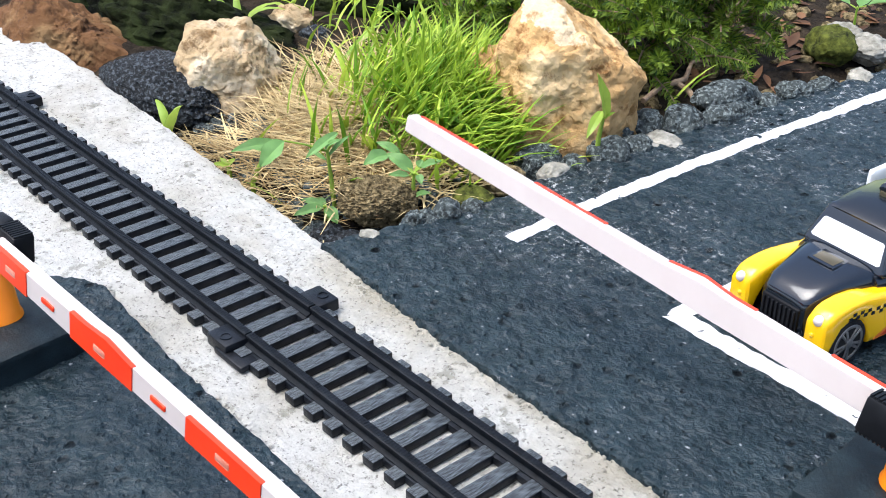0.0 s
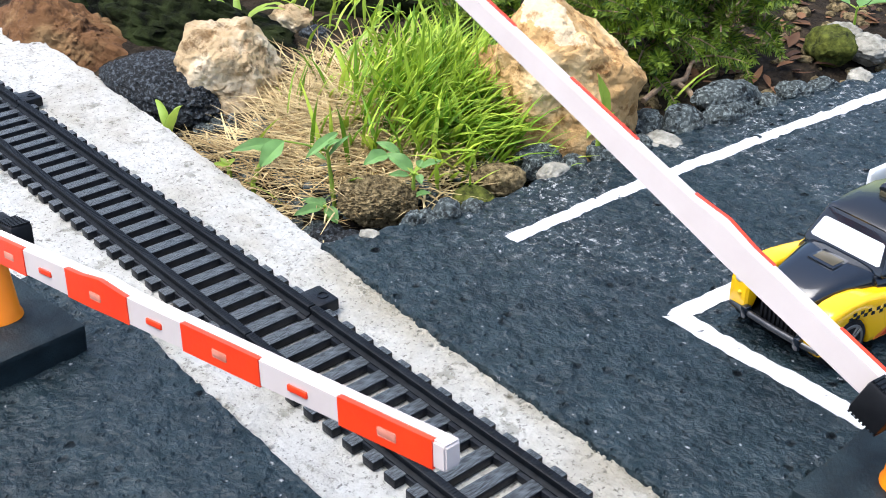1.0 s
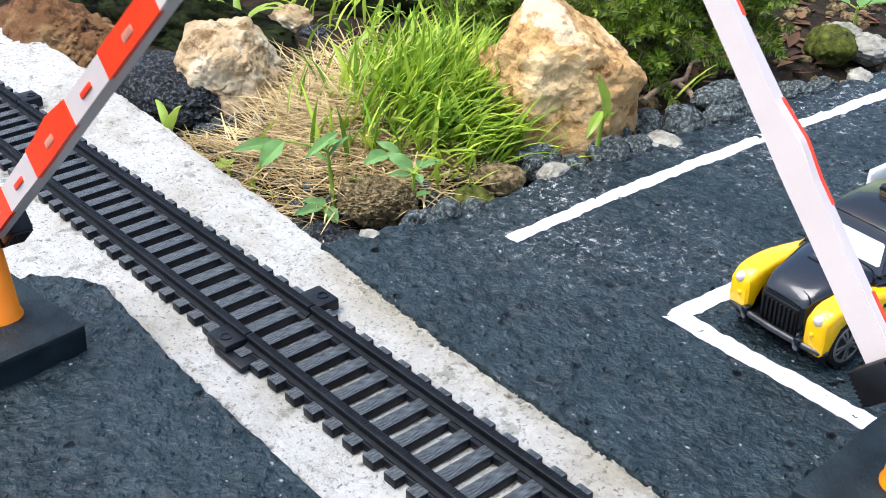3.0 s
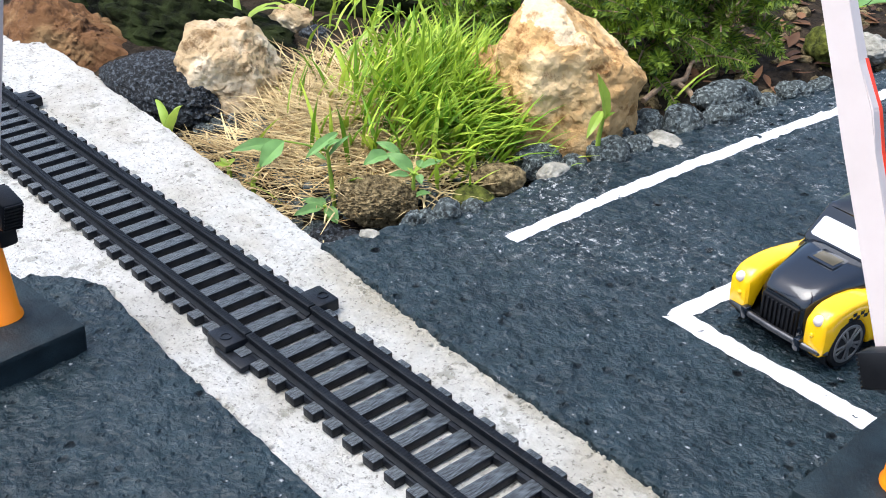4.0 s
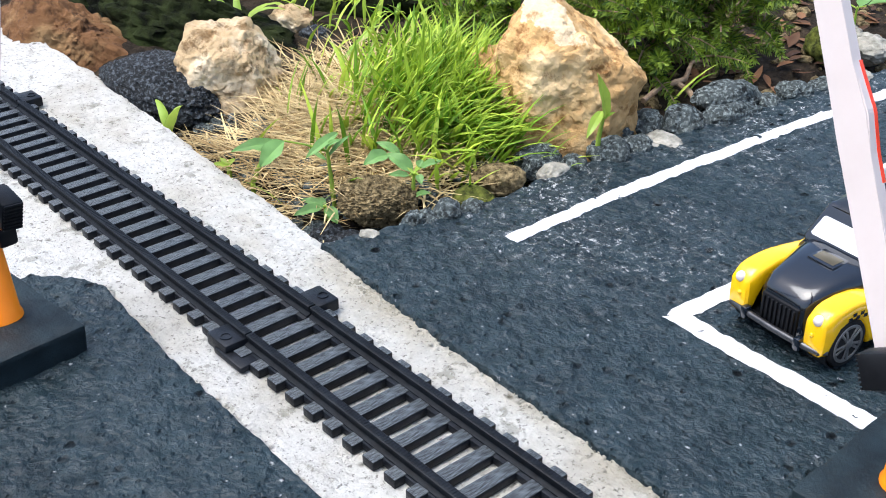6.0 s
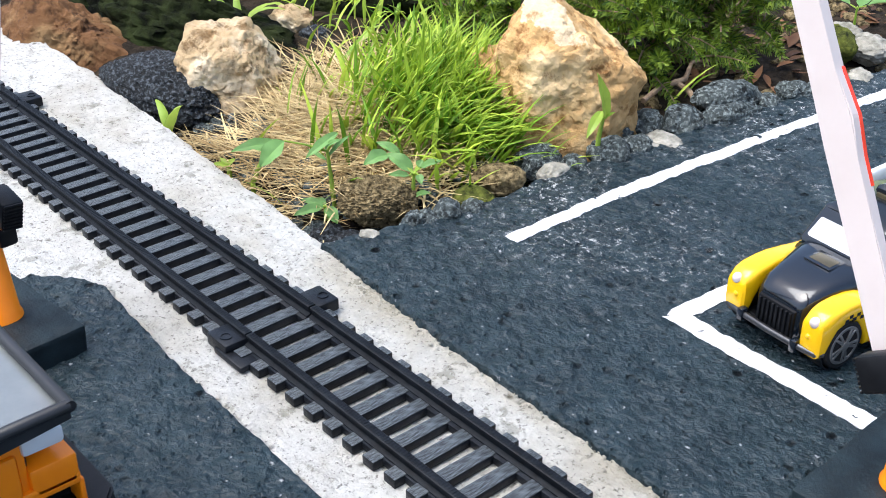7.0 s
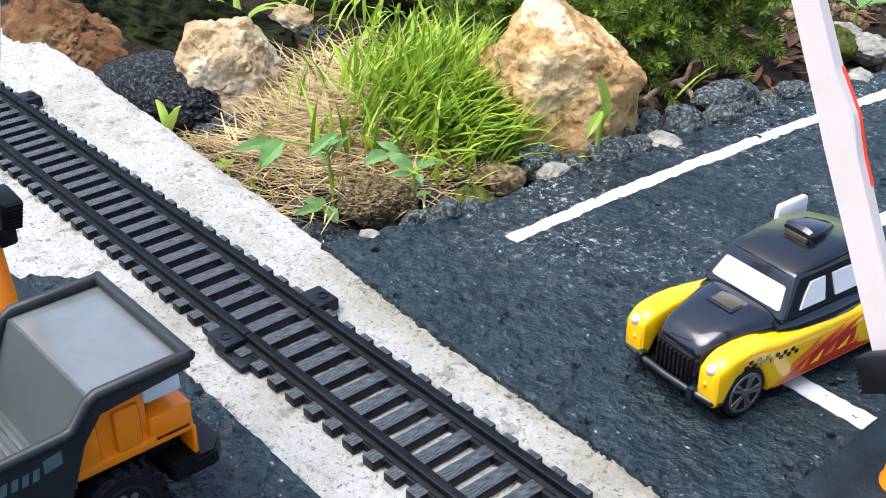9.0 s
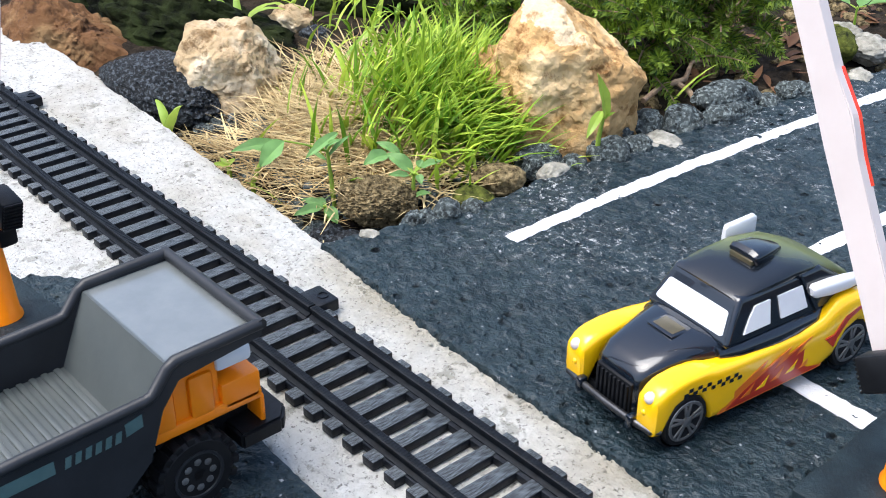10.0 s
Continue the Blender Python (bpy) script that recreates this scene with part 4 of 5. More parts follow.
def cabin_quads():
    y0, y1, w, z = CAB["base"]
    a0, a1, v, h = CAB["top"]
    return {"front": [(-w, y0, z), (w, y0, z), (v, a0, h), (-v, a0, h)], "left": [(w, y0, z), (w, y1, z), (v, a1, h), (v, a0, h)],
            "right": [(-w, y1, z), (-w, y0, z), (-v, a0, h), (-v, a1, h)], "rear": [(w, y1, z), (-w, y1, z), (-v, a1, h), (v, a1, h)]}


def pane(quad, corners, out=0.32, depth=0.5):
    """A panel on a cabin face; corners as shares along and up the face."""
    q = [Vector(p) for p in quad]
    nrm = (q[1] - q[0]).cross(q[3] - q[0]).normalized()
    bm = bmesh.new()
    lo, hi = [], []
    for u, v in corners:
        p = q[0].lerp(q[1], u).lerp(q[3].lerp(q[2], u), v)
        lo.append(bm.verts.new(p + nrm * (out - depth)))
        hi.append(bm.verts.new(p + nrm * out))
    n = len(lo)
    bm.faces.new(hi)
    bm.faces.new(lo[::-1])
    for i in range(n):
        bm.faces.new((lo[i], lo[(i + 1) % n], hi[(i + 1) % n], hi[i]))
    return bm


def car_wheel(parent, x, y, z, r, w, side):
    h = new("wheel")
    h.empty_display_size = 0.003
    h.parent = parent
    h.matrix_basis = mm(x, y, z)
    bm = bmesh.new()
    lathe(bm, [(-w / 2, r * 0.74), (-w / 2, r * 0.94), (-w * 0.36, r), (w * 0.36, r), (w / 2, r * 0.94), (w / 2, r * 0.74)], "X", 32)
    part("tyre", bm, TYRE, h)
    bm = bmesh.new()
    o = side * w / 2
    lathe(bm, [(o, r * 0.80), (o + side * 0.15, r * 0.78), (o + side * 0.15, r * 0.68), (o - side * 0.3, r * 0.66)], "X", 32, False)
    for k in range(5):
        for s in (-1, 1):
            m = Matrix.Rotation(2 * math.pi * k / 5 + s * 0.17, 4, "X")
            box(bm, o - 0.1 if side > 0 else o - 0.25, o + 0.25 if side > 0 else o + 0.1, -0.30, 0.30, r * 0.1, r * 0.72, 0.08, m)
    lathe(bm, [(o - side * 0.1, r * 0.20), (o + side * 0.35, r * 0.20), (o + side * 0.45, r * 0.12), (o + side * 0.45, 0.05)], "X", 16)
    part("rim", bm, RIM_GREY, h)
    return h


def build_taxi():
    t = thing("toy_car", "black and yellow toy taxi with flame decals on its sides", "toy car")
    bm = bmesh.new()
    rings(bm, [superring(-3.4, 0, 7.0, 3, 11, 5), superring(-2.6, 0, 8.2, 2.4, 12, 5), superring(5.4, 0, 8.8, 2.2, 13.4, 5), superring(6.6, 0, 12.6, 2.2, 13.4, 5), superring(20, 0, 13.0, 2.2, 13.0, 5),
               superring(36, 0, 13.2, 2.4, 13.6, 5), superring(38, 0, 13.2, 2.4, 14.6, 5), superring(39.2, 0, 9.6, 2.6, 15.4, 5), superring(50.4, 0, 9.2, 2.6, 15.0, 5), superring(51.6, 0, 12.0, 3.0, 14.4, 5), superring(57.5, 0, 9.5, 4, 11.6, 4)])
    part("body", bm, CAR_YELLOW, t, "glossy yellow lower body")
    for s in (1, -1):
        bm = bmesh.new()
        rings(bm, [superring(-9.0, s * 10.2, 2.0, 5.0, 11.4, 4), superring(-8.5, s * 10.25, 2.6, 4.2, 12.8, 4.4), superring(-7.0, s * 10.3, 2.85, 4.0, 14.0, 4.6), superring(-6.0, s * 10.3, 2.9, 6.4, 14.4, 4.6),
                   superring(-4.4, s * 10.3, 2.9, 9.4, 14.7, 4.6), superring(-1, s * 10.35, 2.85, 11.0, 15.0, 4.6), superring(2.4, s * 10.5, 2.75, 9.6, 15.1, 4.4), superring(4.4, s * 10.6, 2.7, 6.4, 14.9, 4.6), superring(5.6, s * 11.0, 2.6, 3.0, 14.7, 4.6),
                   superring(12, s * 11.3, 2.1, 2.6, 13.8, 4.6), superring(22, s * 11.6, 1.6, 2.6, 13.2, 4.6), superring(30, s * 11.8, 1.5, 2.6, 13.2, 4.6)])
        part("front_fender", bm, CAR_YELLOW, t)
        bm = bmesh.new()
        rings(bm, [superring(28, s * 11.8, 1.6, 2.6, 13.0, 3.4), superring(35, s * 11.9, 1.8, 2.8, 14.4, 3.4), superring(39, s * 11.8, 2.1, 4.4, 17.4, 3.4), superring(41.5, s * 11.6, 2.4, 9.2, 17.8, 3.4), superring(45, s * 11.3, 2.7, 11.0, 17.6, 3.4),
                   superring(48.5, s * 10.9, 2.7, 9.4, 16.8, 3.4), superring(51, s * 10.4, 2.6, 4.6, 15.8, 3.4), superring(56, s * 9.4, 2.2, 4.4, 12.5, 3.4)])
        part("rear_fender", bm, CAR_YELLOW, t)
        for yy in (-1, 45):
            bm = bmesh.new()
            lathe(bm, [(s * 8.9, 6.2), (s * 12.4, 6.2), (s * 12.4, 5.9), (s * 8.9, 5.9)], "X", 30)
            bmesh.ops.transform(bm, matrix=Matrix.Translation((0, yy, 5.4)), verts=bm.verts[:])
            part("wheel_arch", bm, BLACK_PLASTIC, t)
        bm = bmesh.new()
        bmesh.ops.create_uvsphere(bm, u_segments=14, v_segments=8, radius=1.25)
        bmesh.ops.transform(bm, matrix=Matrix.Translation((s * 10.5, -8.2, 12.2)), verts=bm.verts[:])
        part("headlight", bm, WHITE_PLASTIC, t, "small pale round headlight")
        bm = bmesh.new()
        bmesh.ops.create_uvsphere(bm, u_segments=10, v_segments=6, radius=0.65)
        bmesh.ops.transform(bm, matrix=Matrix.Translation((s * 9.8, -8.8, 8.9)), verts=bm.verts[:])
        part("indicator", bm, CAR_YELLOW, t)
    bm = bmesh.new()
    rings(bm, [superring(9, 0, 10.6, 9, 16.4, 5), superring(14, 0, 11.7, 9, 16.3, 5), superring(24, 0, 12.3, 9, 16.3, 5), superring(34, 0, 12.2, 9, 16.4, 5), superring(40, 0, 10.6, 9, 16.4, 5)])
    part("door_panel", bm, CAR_BLACK, t, "glossy black door tops")
    # bonnet, narrow at the grille
    bm = bmesh.new()
    rings(bm, [superring(-7.2, 0, 5.0, 3, 12.0, 4.5), superring(-6.6, 0, 5.9, 3, 13.4, 5), superring(-4, 0, 7.0, 3, 15.0, 5), superring(2, 0, 8.0, 3, 16.6, 5), superring(8, 0, 9.6, 3, 17.2, 5), superring(13, 0, 10.6, 3, 17.3, 5)])
    part("bonnet", bm, CAR_BLACK, t, "glossy black tapered bonnet")
    bm = bmesh.new()
    box(bm, -3.4, 3.4, 3.0, 8.6, 16.2, 17.2, 0.3)
    sc = part("bonnet_scoop", bm, CAR_BLACK, t)
    bm = bmesh.new()
    box(bm, -2.7, 2.7, 3.9, 7.4, 16.9, 17.3, 0.1)
    part("scoop_opening", bm, AMBER, sc)
    # grille
    bm = bmesh.new()
    box(bm, -4.9, 4.9, -7.8, -6.6, 3.4, 11.4, 0.4)
    g = part("grille", bm, BLACK_PLASTIC, t)
    for k in range(8):
        bm = bmesh.new()
        box(bm, -4.3 + k * 1.16, -3.75 + k * 1.16, -8.3, -7.5, 3.8, 10.9, 0.12)
        part("grille_slat", bm, BLACK_PLASTIC, g)
    # bumper
    bm = bmesh.new()
    tube(bm, [(-12.8, -7.0, 5.4), (-11.8, -8.6, 5.4), (-6, -9.2, 5.4), (0, -9.4, 5.4), (6, -9.2, 5.4), (11.8, -8.6, 5.4), (12.8, -7.0, 5.4)], [0.6, 0.7, 0.75, 0.75, 0.75, 0.7, 0.6], 10)
    bp = part("bumper", bm, CAR_GREY, t, "dark metal bumper bar")
    for s in (1, -1):
        bm = bmesh.new()
        box(bm, s * 7.2 - 0.8, s * 7.2 + 0.8, -10.3, -8.2, 4.0, 6.9, 0.4)
        part("overrider", bm, CAR_BLACK, bp)
    # cabin
    q = cabin_quads()
    y0, y1, w, z = CAB["base"]
    a0, a1, v, h = CAB["top"]
    bm = bmesh.new()
    rows = []
    for e in (0.0, 1.0):
        rows.append([(-w + (w - v) * e, y0 + (a0 - y0) * e, z + (h - z) * e), (w - (w - v) * e, y0 + (a0 - y0) * e, z + (h - z) * e), (w - (w - v) * e, y1 + (a1 - y1) * e, z + (h - z) * e), (-w + (w - v) * e, y1 + (a1 - y1) * e, z + (h - z) * e)])
    rings(bm, rows)
    bmesh.ops.bevel(bm, geom=bm.edges[:], offset=1.0, segments=3, affect="EDGES", profile=0.6)
    part("cabin", bm, CAR_BLACK, t, "glossy black cabin")
    bm = bmesh.new()
    rings(bm, [superring(14.2, 0, 8.0, 22.9, 24.0, 3), superring(15.5, 0, 8.4, 22.8, 24.8, 3), superring(21, 0, 8.8, 22.8, 25.8, 3), superring(29, 0, 8.8, 22.6, 26.4, 3), superring(36, 0, 8.4, 21.6, 25.6, 3), superring(43, 0, 7.6, 18.5, 22.6, 3), superring(50, 0, 6.4, 14.6, 17.6, 3)])
    roof = part("roof", bm, CAR_ROOF, t, "glossy black domed roof with olive patch")
    bm = bmesh.new()
    rings(bm, [superring(23.6, 0, 3.4, 26.7, 27.9, 3), superring(24.4, 0, 3.8, 25.2, 28.7, 3), superring(28.5, 0, 3.4, 25.4, 28.4, 3), superring(33, 0, 1.6, 25.4, 26.8, 3)])
    part("roof_scoop", bm, CAR_BLACK, roof)
    bm = bmesh.new()
    box(bm, -2.9, 2.9, 23.2, 24.8, 25.3, 26.9, 0.25)
    part("scoop_mouth", bm, AMBER, roof)
    part("windscreen", pane(q["front"], [(0.07, 0.24), (0.10, 0.20), (0.90, 0.20), (0.93, 0.24), (0.915, 0.66), (0.89, 0.69), (0.11, 0.69), (0.085, 0.66)]), CAR_WHITE, t, "opaque white windscreen")
    part("windscreen_frame", pane(q["front"], [(0.03, 0.12), (0.97, 0.12), (0.95, 0.84), (0.05, 0.84)], 0.12), CAR_BLACK, t)
    for sd, mir in (("left", False), ("right", True)):
        for cs in ([(0.105, 0.20), (0.300, 0.20), (0.325, 0.74), (0.175, 0.74), (0.13, 0.5)], [(0.385, 0.20), (0.585, 0.20), (0.655, 0.74), (0.405, 0.74)]):
            cc = [(1 - u, w2) for u, w2 in cs][::-1] if mir else cs
            part("side_window", pane(q[sd], cc), CAR_WHITE, t, "opaque white side window")
        cs = [(0.62, 0.05), (0.645, 0.05), (0.72, 0.97), (0.695, 0.97)]
        part("door_pillar", pane(q[sd], [(1 - u, w2) for u, w2 in cs][::-1] if mir else cs, 0.5, 0.8), CAR_BLACK, t)
    for s in (1, -1):
        bm = bmesh.new()
        if s > 0:
            rings(bm, [superring(32.8, 10.4, 0.7, 19.9, 21.4, 3), superring(33.6, 10.5, 1.2, 19.2, 22.0, 3), superring(38, 10.7, 1.4, 18.6, 21.9, 3), superring(43, 10.6, 1.4, 18.2, 21.2, 3), superring(46.6, 10.4, 1.2, 18.1, 20.4, 3), superring(47.8, 10.3, 0.6, 18.4, 19.6, 3)])
        else:
            # the other wing is bent upwards
            rings(bm, [superring(29.6, -10.4, 0.5, 21.4, 26.2, 4), superring(30.2, -10.4, 0.9, 20.2, 26.9, 4), superring(37.8, -10.4, 0.9, 19.4, 27.2, 4), superring(38.6, -10.4, 0.5, 20.4, 26.6, 4)])
        part("side_wing", bm, CAR_WHITE, t, "small white side wing")
    # flame and chequer decals on both sides
    for s in (1, -1):
        bm = bmesh.new()
        prism(bm, [(7, 3.6), (36, 3.6), (38, 9.6), (34, 8.8), (36.5, 12.6), (30.5, 10.6), (32, 12.4), (25, 10.2), (26, 12.0), (18, 9.0), (19.5, 11.4), (11, 7.4)], "X", s * 13.30, s * 13.42)
        part("flame_decal", bm, FLAME_ORANGE, t, "orange flame decal")
        bm = bmesh.new()
        prism(bm, [(9, 3.9), (35, 3.9), (36.6, 8.4), (31, 7.8), (34.4, 11.4), (27.6, 9.2), (29, 11.2), (21.6, 8.2), (23.2, 10.4), (14, 6.8)], "X", s * 13.32, s * 13.48)
        part("flame_decal", bm, FLAME_RED, t, "red flame decal")
        for k, (a, b) in enumerate(((13, 5.3), (17, 5.6), (21, 6.0), (25, 6.2), (29, 6.0))):
            bm = bmesh.new()
            prism(bm, [(a, b - 0.3), (a + 2.4, b - 0.2), (a + 3.4, b + 2.1), (a + 1.8, b + 0.9)], "X", s * 13.4, s * 13.54)
            part("flame_tongue", bm, CAR_YELLOW if k % 2 else FLAME_ORANGE, t)
        bm = bmesh.new()
        prism(bm, [(35.5, 10.4), (38.0, 10.6), (40.6, 14.0), (46, 15.6), (46.4, 14.9), (41.6, 12.8), (39, 9.6), (38.2, 7.6)], "X", s * 13.2, s * 14.06)
        part("flame_decal", bm, FLAME_RED, t, "red flame decal")
        for k in range(13):
            bm = bmesh.new()
            yk = -2.4 + k * 1.15
            zk = 11.3 - 0.10 * k + (0.85 if k % 2 else 0)
            xo = steps(yk + 0.5, [(-4, 13.2), (2.4, 13.25), (4.4, 13.32), (5.6, 13.62), (12, 13.42), (22, 13.24)]) + 0.06
            box(bm, xo - 0.4 if s > 0 else -xo, xo if s > 0 else 0.4 - xo, yk, yk + 1.05, zk, zk + 0.8)
            part("chequer", bm, CAR_BLACK, t)
    bm = bmesh.new()
    box(bm, -9.5, 9.5, -6, 55, 1.8, 4.4, 0.5)
    part("chassis", bm, BLACK_PLASTIC, t)
    wheels = [car_wheel(t, s * 11.3, y, 5.5, 5.5, 3.6, s) for s in (1, -1) for y in (-1, 45)]
    return t, wheels


# ---- the dump truck: faces +y, origin under the front axle ----
def build_truck():
    t = thing("toy_dump_truck", "orange toy dump truck with a grey plastic bed", "toy truck")
    # cab
    bm = bmesh.new()
    box(bm, -13, 13, -7, 14.5, 16.8, 19.2, 0.6)
    box(bm, -13, 13, 6.5, 14.5, 17.2, 23.0, 0.9)
    cab = part("cab", bm, ORANGE, t, "orange plastic cab")
    bm = bmesh.new()
    box(bm, -12.2, 12.2, -5.4, 6.8, 17, 29, 0.8)
    part("cab_house", bm, ORANGE, t)
    for s in (1, -1):
        for y0, y1 in ((-6.4, -2.2), (0.6, 5.2)):
            bm = bmesh.new()
            box(bm, s * 12.0 if s > 0 else -13.1, 13.1 if s > 0 else -12.0, y0, y1, 18.6, 27.0, 0.7)
            part("cab_panel", bm, ORANGE, cab)
        bm = bmesh.new()
        box(bm, s * 9 - 3.6, s * 9 + 3.6, 14.0, 15.0, 11.4, 17.2, 0.4)
        part("front_corner", bm, ORANGE, cab)
        bm = bmesh.new()
        lathe(bm, [(14.9, 1.2), (15.2, 1.0), (15.3, 0.3)], "Y", 16)
        bmesh.ops.transform(bm, matrix=Matrix.Translation((s * 5, 0, 14.5)), verts=bm.verts[:])
        part("headlight", bm, WHITE_PLASTIC, cab)
    bm = bmesh.new()
    box(bm, -12.8, 12.8, 6.2, 13.2, 25.6, 28.8, 0.8)
    part("cab_roof", bm, CAR_WHITE, t, "white cab roof edge")
    bm = bmesh.new()
    box(bm, -11, 11, 6.4, 7.2, 22, 29, 0.3)
    part("cab_windscreen", bm, BED_DARK, t)
    # chassis and bumper
    bm = bmesh.new()
    box(bm, -8, 8, -66, 15, 6, 14.5, 0.5)
    part("chassis", bm, BLACK_PLASTIC, t)
    bm = bmesh.new()
    prism(bm, [(-14, 9.0), (-14, 17.5), (-11, 20), (11, 20), (14, 17.5), (14, 9.0)], "Z", 8.2, 11.6)
    bmesh.ops.bevel(bm, geom=bm.edges[:], offset=0.5, segments=2, affect="EDGES")
    part("bumper", bm, BLACK_PLASTIC, t, "black plastic bumper")
    # dump bed: side walls with a stepped rim, sloped headboard, canopy, ribbed floor
    bed = new("dump_bed")
    bed.empty_display_size = 0.003
    bed.parent = t
    side = [(-72, 12.5), (-14, 12.5), (-9, 17), (-6.0, 25.5), (-2.4, 30.2), (13.5, 31.8), (13.5, 33.6), (-3.2, 33.5), (-7.2, 28.6), (-72, 26.2)]
    for s in (1, -1):
        bm = bmesh.new()
        prism(bm, side, "X", s * 14.6, s * 16.0)
        part("bed_side", bm, BED_DARK, bed, "dark grey bed side")
        bm = bmesh.new()
        tube(bm, [(s * 15.5, -72, 26.4), (s * 15.5, -8.6, 28.6), (s * 15.5, -7.0, 29.1), (s * 15.5, -4.0, 32.8), (s * 15.5, -2.6, 33.7), (s * 15.5, 13.6, 33.9)], [1.05] * 6, 10)
        part("bed_rim", bm, BED_DARK, bed)
    bm = bmesh.new()
    tube(bm, [(-16.1, 13.6, 33.9), (16.1, 13.6, 33.9)], [1.05, 1.05], 10)
    part("bed_rim", bm, BED_DARK, bed)
    bm = bmesh.new()
    box(bm, -15, 15, -3.4, 13.4, 31.9, 32.9)
    part("canopy", bm, BED_GREY, bed, "grey canopy plate over the cab")
    bm = bmesh.new()
    prism(bm, [(-3.6, 32.95), (-2.4, 32.85), (-7.5, 19.0), (-9.5, 19.0)], "X", -15, 15)
    part("headboard", bm, BED_MID, bed, "sloped grey headboard")
    bm = bmesh.new()
    box(bm, -15, 15, -72, -7.6, 17.8, 19.4)
    part("bed_floor", bm, BED_MID, bed)
    for k in range(26):
        bm = bmesh.new()
        y = -11.4 - k * 2.3
        box(bm, -14.6, 14.6, y, y + 1.2, 19.2, 19.9, 0.3)
        part("floor_rib", bm, BED_MID, bed)
    # decals on the sides
    for s in (1, -1):
        for y0, y1, z0 in ((-42, -24.5, 22.6), (-12.5, -9.5, 24.0), (-70, -52, 18)):
            bm = bmesh.new()
            prism(bm, [(y0, z0), (y1, z0 + 0.6), (y1, z0 + 3.0), (y0, z0 + 2.4)], "X", s * 15.9, s * 16.12)
            part("side_decal", bm, TEAL, bed, "teal stripe decal")
        for k in range(6):
            bm = bmesh.new()
            y0 = -23 + 1.7 * k
            prism(bm, [(y0, 23.2 + 0.05 * k), (y0 + 1.0, 23.3 + 0.05 * k), (y0 + 1.4, 25.3 + 0.05 * k), (y0 + 0.4, 25.2 + 0.05 * k)], "X", s * 15.9, s * 16.12)
            part("side_lettering_bar", bm, TEAL, bed)
    # wheels
    wheels = []
    for s in (1, -1):
        for y in (0, -46):
            h = new("wheel")
            h.empty_display_size = 0.003
            h.parent = t
            h.matrix_basis = mm(s * 10.4, y, 8.0)
            bm = bmesh.new()
            lathe(bm, [(-3.6, 4.6), (-3.6, 6.6), (-2.8, 7.3), (2.8, 7.3), (3.6, 6.6), (3.6, 4.6)], "X", 36)
            tyre = part("tyre", bm, TYRE, h, "chunky black tyre")
            for k in range(18):
                for o in (-1, 1):
                    bm = bmesh.new()
                    m = Matrix.Rotation(2 * math.pi * (k + 0.25 * o) / 18, 4, "X")
                    box(bm, 0.3 if o > 0 else -3.6, 3.6 if o > 0 else -0.3, -0.75, 0.75, 6.7, 8.0, 0.15, m)
                    part("tread_block", bm, TYRE, tyre)
            bm = bmesh.new()
            lathe(bm, [(s * 2.0, 4.8), (s * 3.9, 4.8), (s * 3.9, 4.3), (s * 3.0, 4.0), (s * 3.0, 1.2), (s * 3.6, 1.0), (s * 3.6, 0.1)], "X", 30)
            hub = part("hub", bm, BED_DARK, h, "dark grey hub with studs")
            for k in range(8):
                a = 2 * math.pi * k / 8
                bm = bmesh.new()
                lathe(bm, [(s * 2.9, 0.75), (s * 3.7, 0.7), (s * 3.8, 0.4)], "X", 10)
                bmesh.ops.transform(bm, matrix=Matrix.Translation((0, 2.7 * math.cos(a), 2.7 * math.sin(a))), verts=bm.verts[:])
                part("hub_stud", bm, RIM_GREY, h)
            wheels.append(h)
    return t, wheels


# ---- build ----
build_ground()
build_slab()
build_roads()
build_markings()
build_track()
build_bank()
build_stones()
scatter_gravel("loose dark grey gravel along the road edge", GREY_STONE, 77, 330, False)
scatter_gravel("brown pebbles and clods on garden soil", MOSSY, 78, 380, True)
scatter_crumbs()
build_grass()
build_weeds()
build_shrubs()
build_litter()
LEFT, LEFT_ARM = barrier("red and white crossing barrier on an orange post", mm(119.0, -58.8, 0, 0, 0, 4.6), 27.1, 0)
RIGHT, RIGHT_ARM = barrier("white crossing barrier with stripes towards the road", mm(274.1, 37.5, 0.9, 0, 0, 182.0), 29.1, 0, -0.9, 6.2, 1.8, 1.0)
TAXI, TAXI_WHEELS = build_taxi()
TRUCK, TRUCK_WHEELS = build_truck()


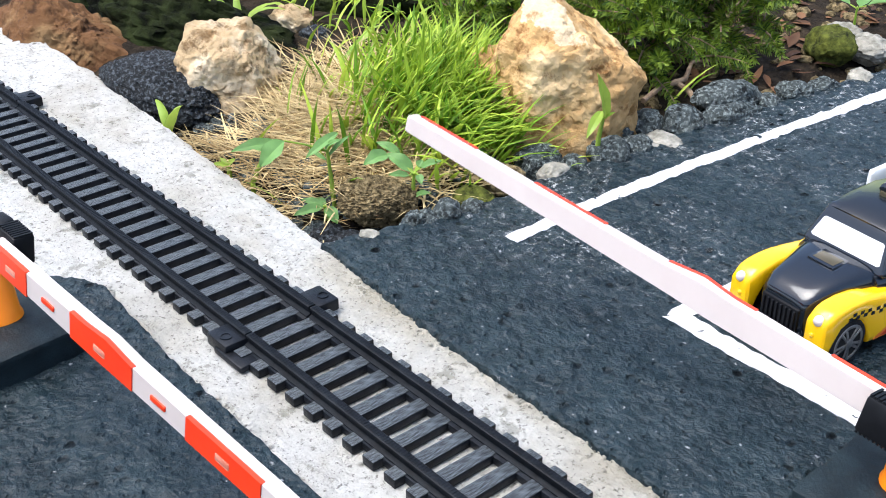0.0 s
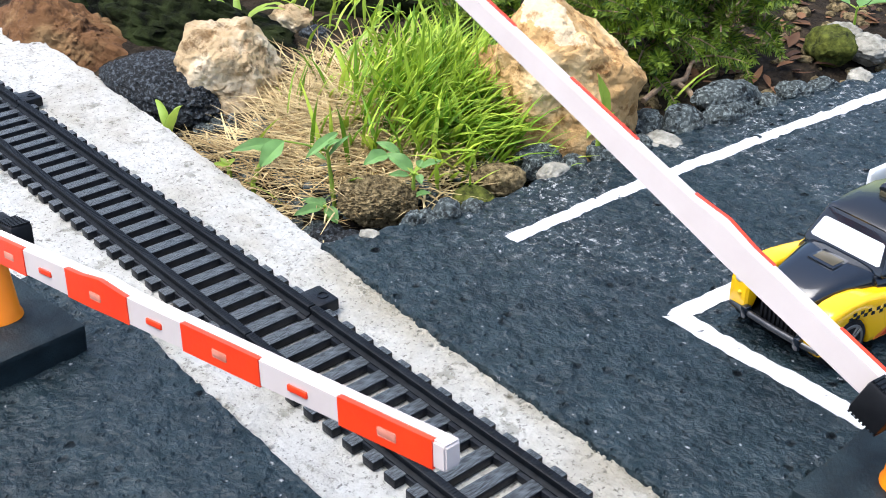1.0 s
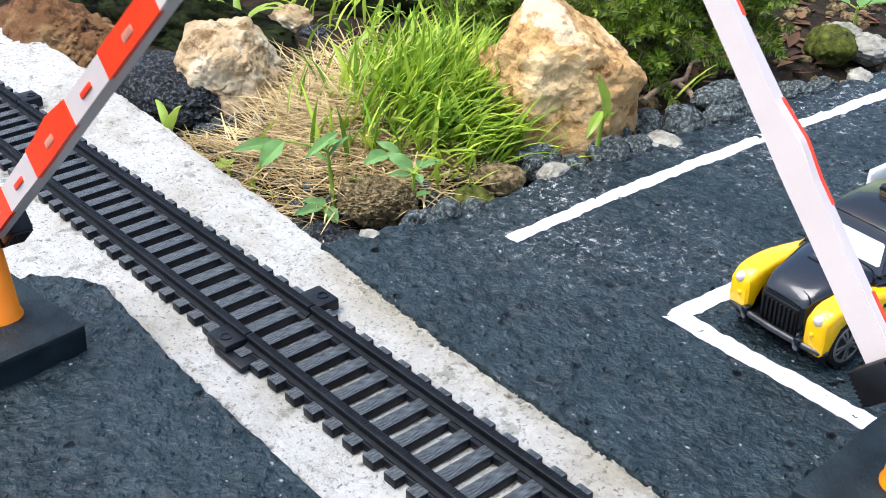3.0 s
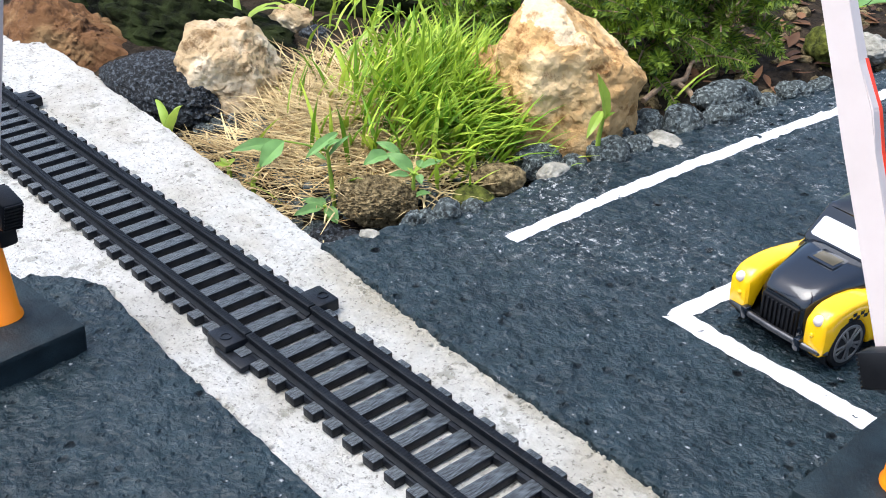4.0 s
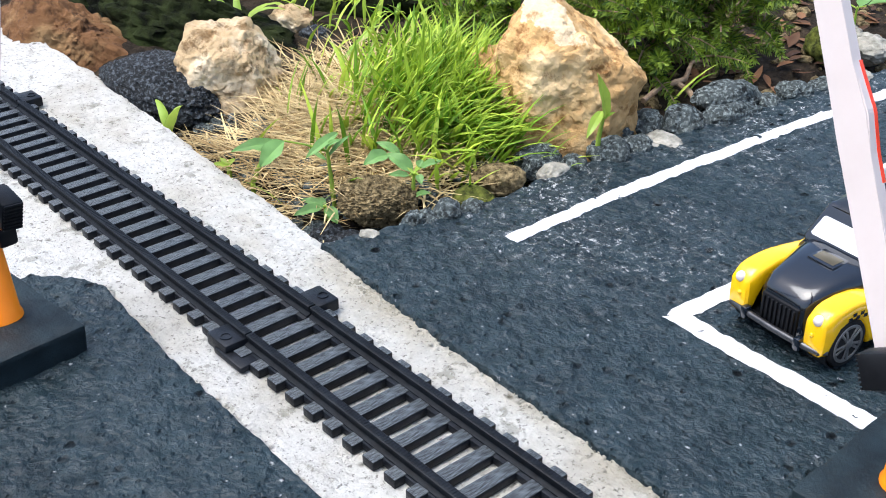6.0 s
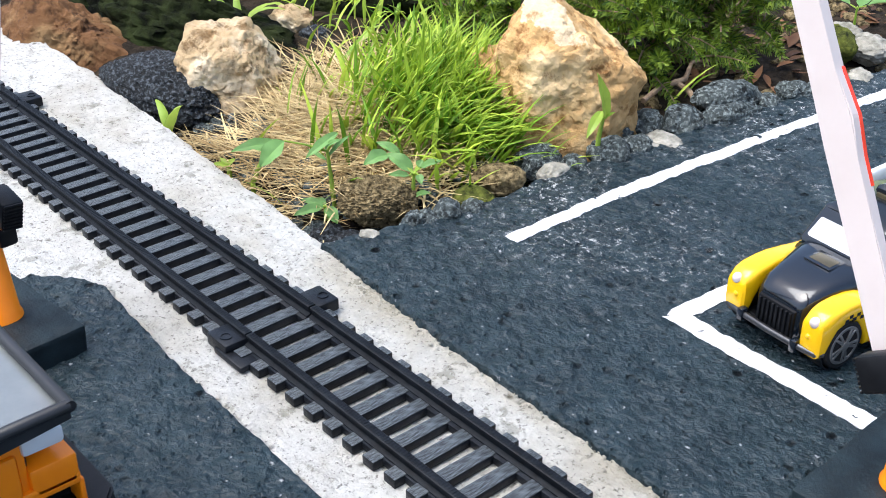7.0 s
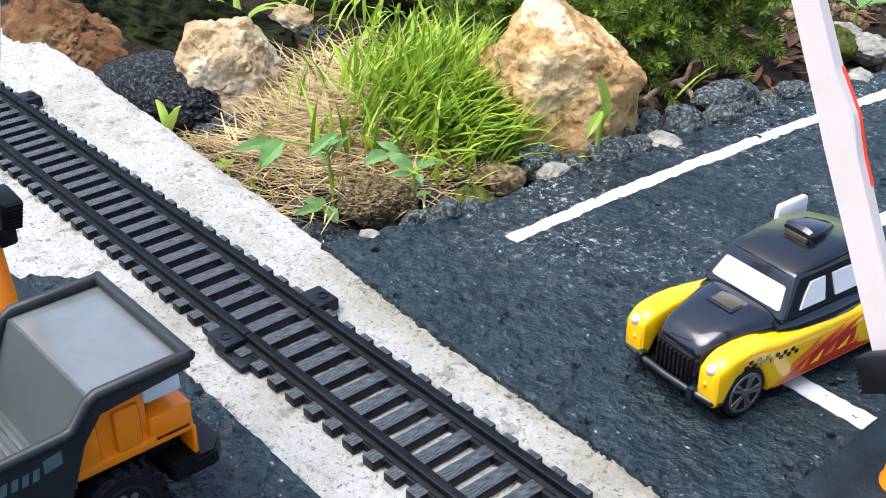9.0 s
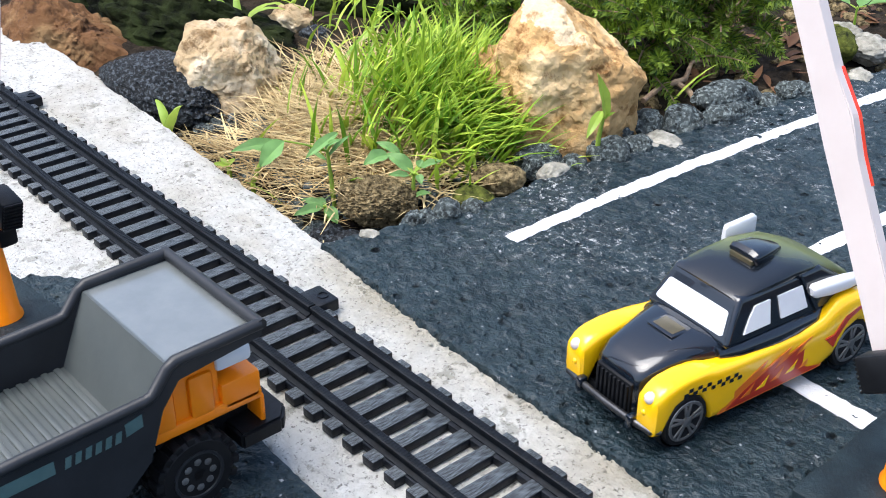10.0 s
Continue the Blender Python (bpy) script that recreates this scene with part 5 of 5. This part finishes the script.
# ---- what moves ----
LEFT_LEAN, RIGHT_LEAN = -5.4, 10.5
LEFT_ANGLE = [(0, -5.7), (0.5, 0.9), (1, 8.2), (1.2, 10.9), (1.3, 13.4), (1.5, 15.8), (1.6, 16.8), (1.7, 20.3), (1.9, 23.1), (2.0, 25.5), (2.2, 25.9), (2.4, 26.6), (2.5, 28.0), (2.6, 29.5), (2.7, 33.6), (3.2, 48), (3.8, 66), (4.0, 76.9), (4.2, 78), (10, 78)]
RIGHT_ANGLE = [(0, 5.5), (0.5, 13.5), (1, 20.7), (1.5, 27.1), (2, 33.3), (2.5, 39.3), (3.2, 50.4), (3.8, 61.5), (4.0, 63.8), (5.8, 63.8), (6.4, 59.4), (10, 59.4)]
TAXI_WAY = [(0, 45.4), (6.6, 45.4), (7, 44.3), (7.5, 37.3), (8, 31.9), (8.5, 22.1), (9, 15.6), (9.5, 9.9), (10, 0)]
TRUCK_WAY = [(0, -66), (5.2, -66), (6.0, -51), (6.8, -37.5), (7, -34), (7.5, -27.6), (8, -21.6), (8.5, -17.8), (9, -13.6), (9.5, -7.7), (10, 0)]
TAXI_END, TAXI_YAW = (222.6, 25.6, 1.5), -6.8
TRUCK_END = (178.3, -54.5, 1.5)


def times(step):
    return [round(i * step, 3) for i in range(int(round(10 / step)) + 1)]


def motions():
    for arm, table, height, lean, drop in ((LEFT_ARM, LEFT_ANGLE, 27.1, LEFT_LEAN, -0.7), (RIGHT_ARM, RIGHT_ANGLE, 26.5, RIGHT_LEAN, -6.9)):
        rows = []
        for t in [a for a, b in table]:
            rows.append((t, mm(0, 0, height, lean) @ pose(0, 0, 0, 0, -steps(t, table), 0) @ mm(0, 0, drop)))
        walk(arm, rows)
    ax, ay = math.sin(radians(-TAXI_YAW)), math.cos(radians(TAXI_YAW))
    walk(TAXI, [(t, mm(TAXI_END[0] + ax * steps(t, TAXI_WAY), TAXI_END[1] + ay * steps(t, TAXI_WAY), TAXI_END[2], 0, 0, TAXI_YAW)) for t, s in TAXI_WAY])
    walk(TRUCK, [(t, mm(TRUCK_END[0], TRUCK_END[1] + steps(t, TRUCK_WAY), TRUCK_END[2])) for t, s in TRUCK_WAY])
    for wheels, table, r, sign in ((TAXI_WHEELS, TAXI_WAY, 5.5, -1), (TRUCK_WHEELS, TRUCK_WAY, 8.0, -1)):
        for w in wheels:
            at = w.matrix_basis.translation.copy()
            walk(w, [(t, Matrix.Translation(at) @ pose(0, 0, 0, sign * math.degrees(steps(t, table) / r), 0, 0)) for t in times(0.25)])


motions()
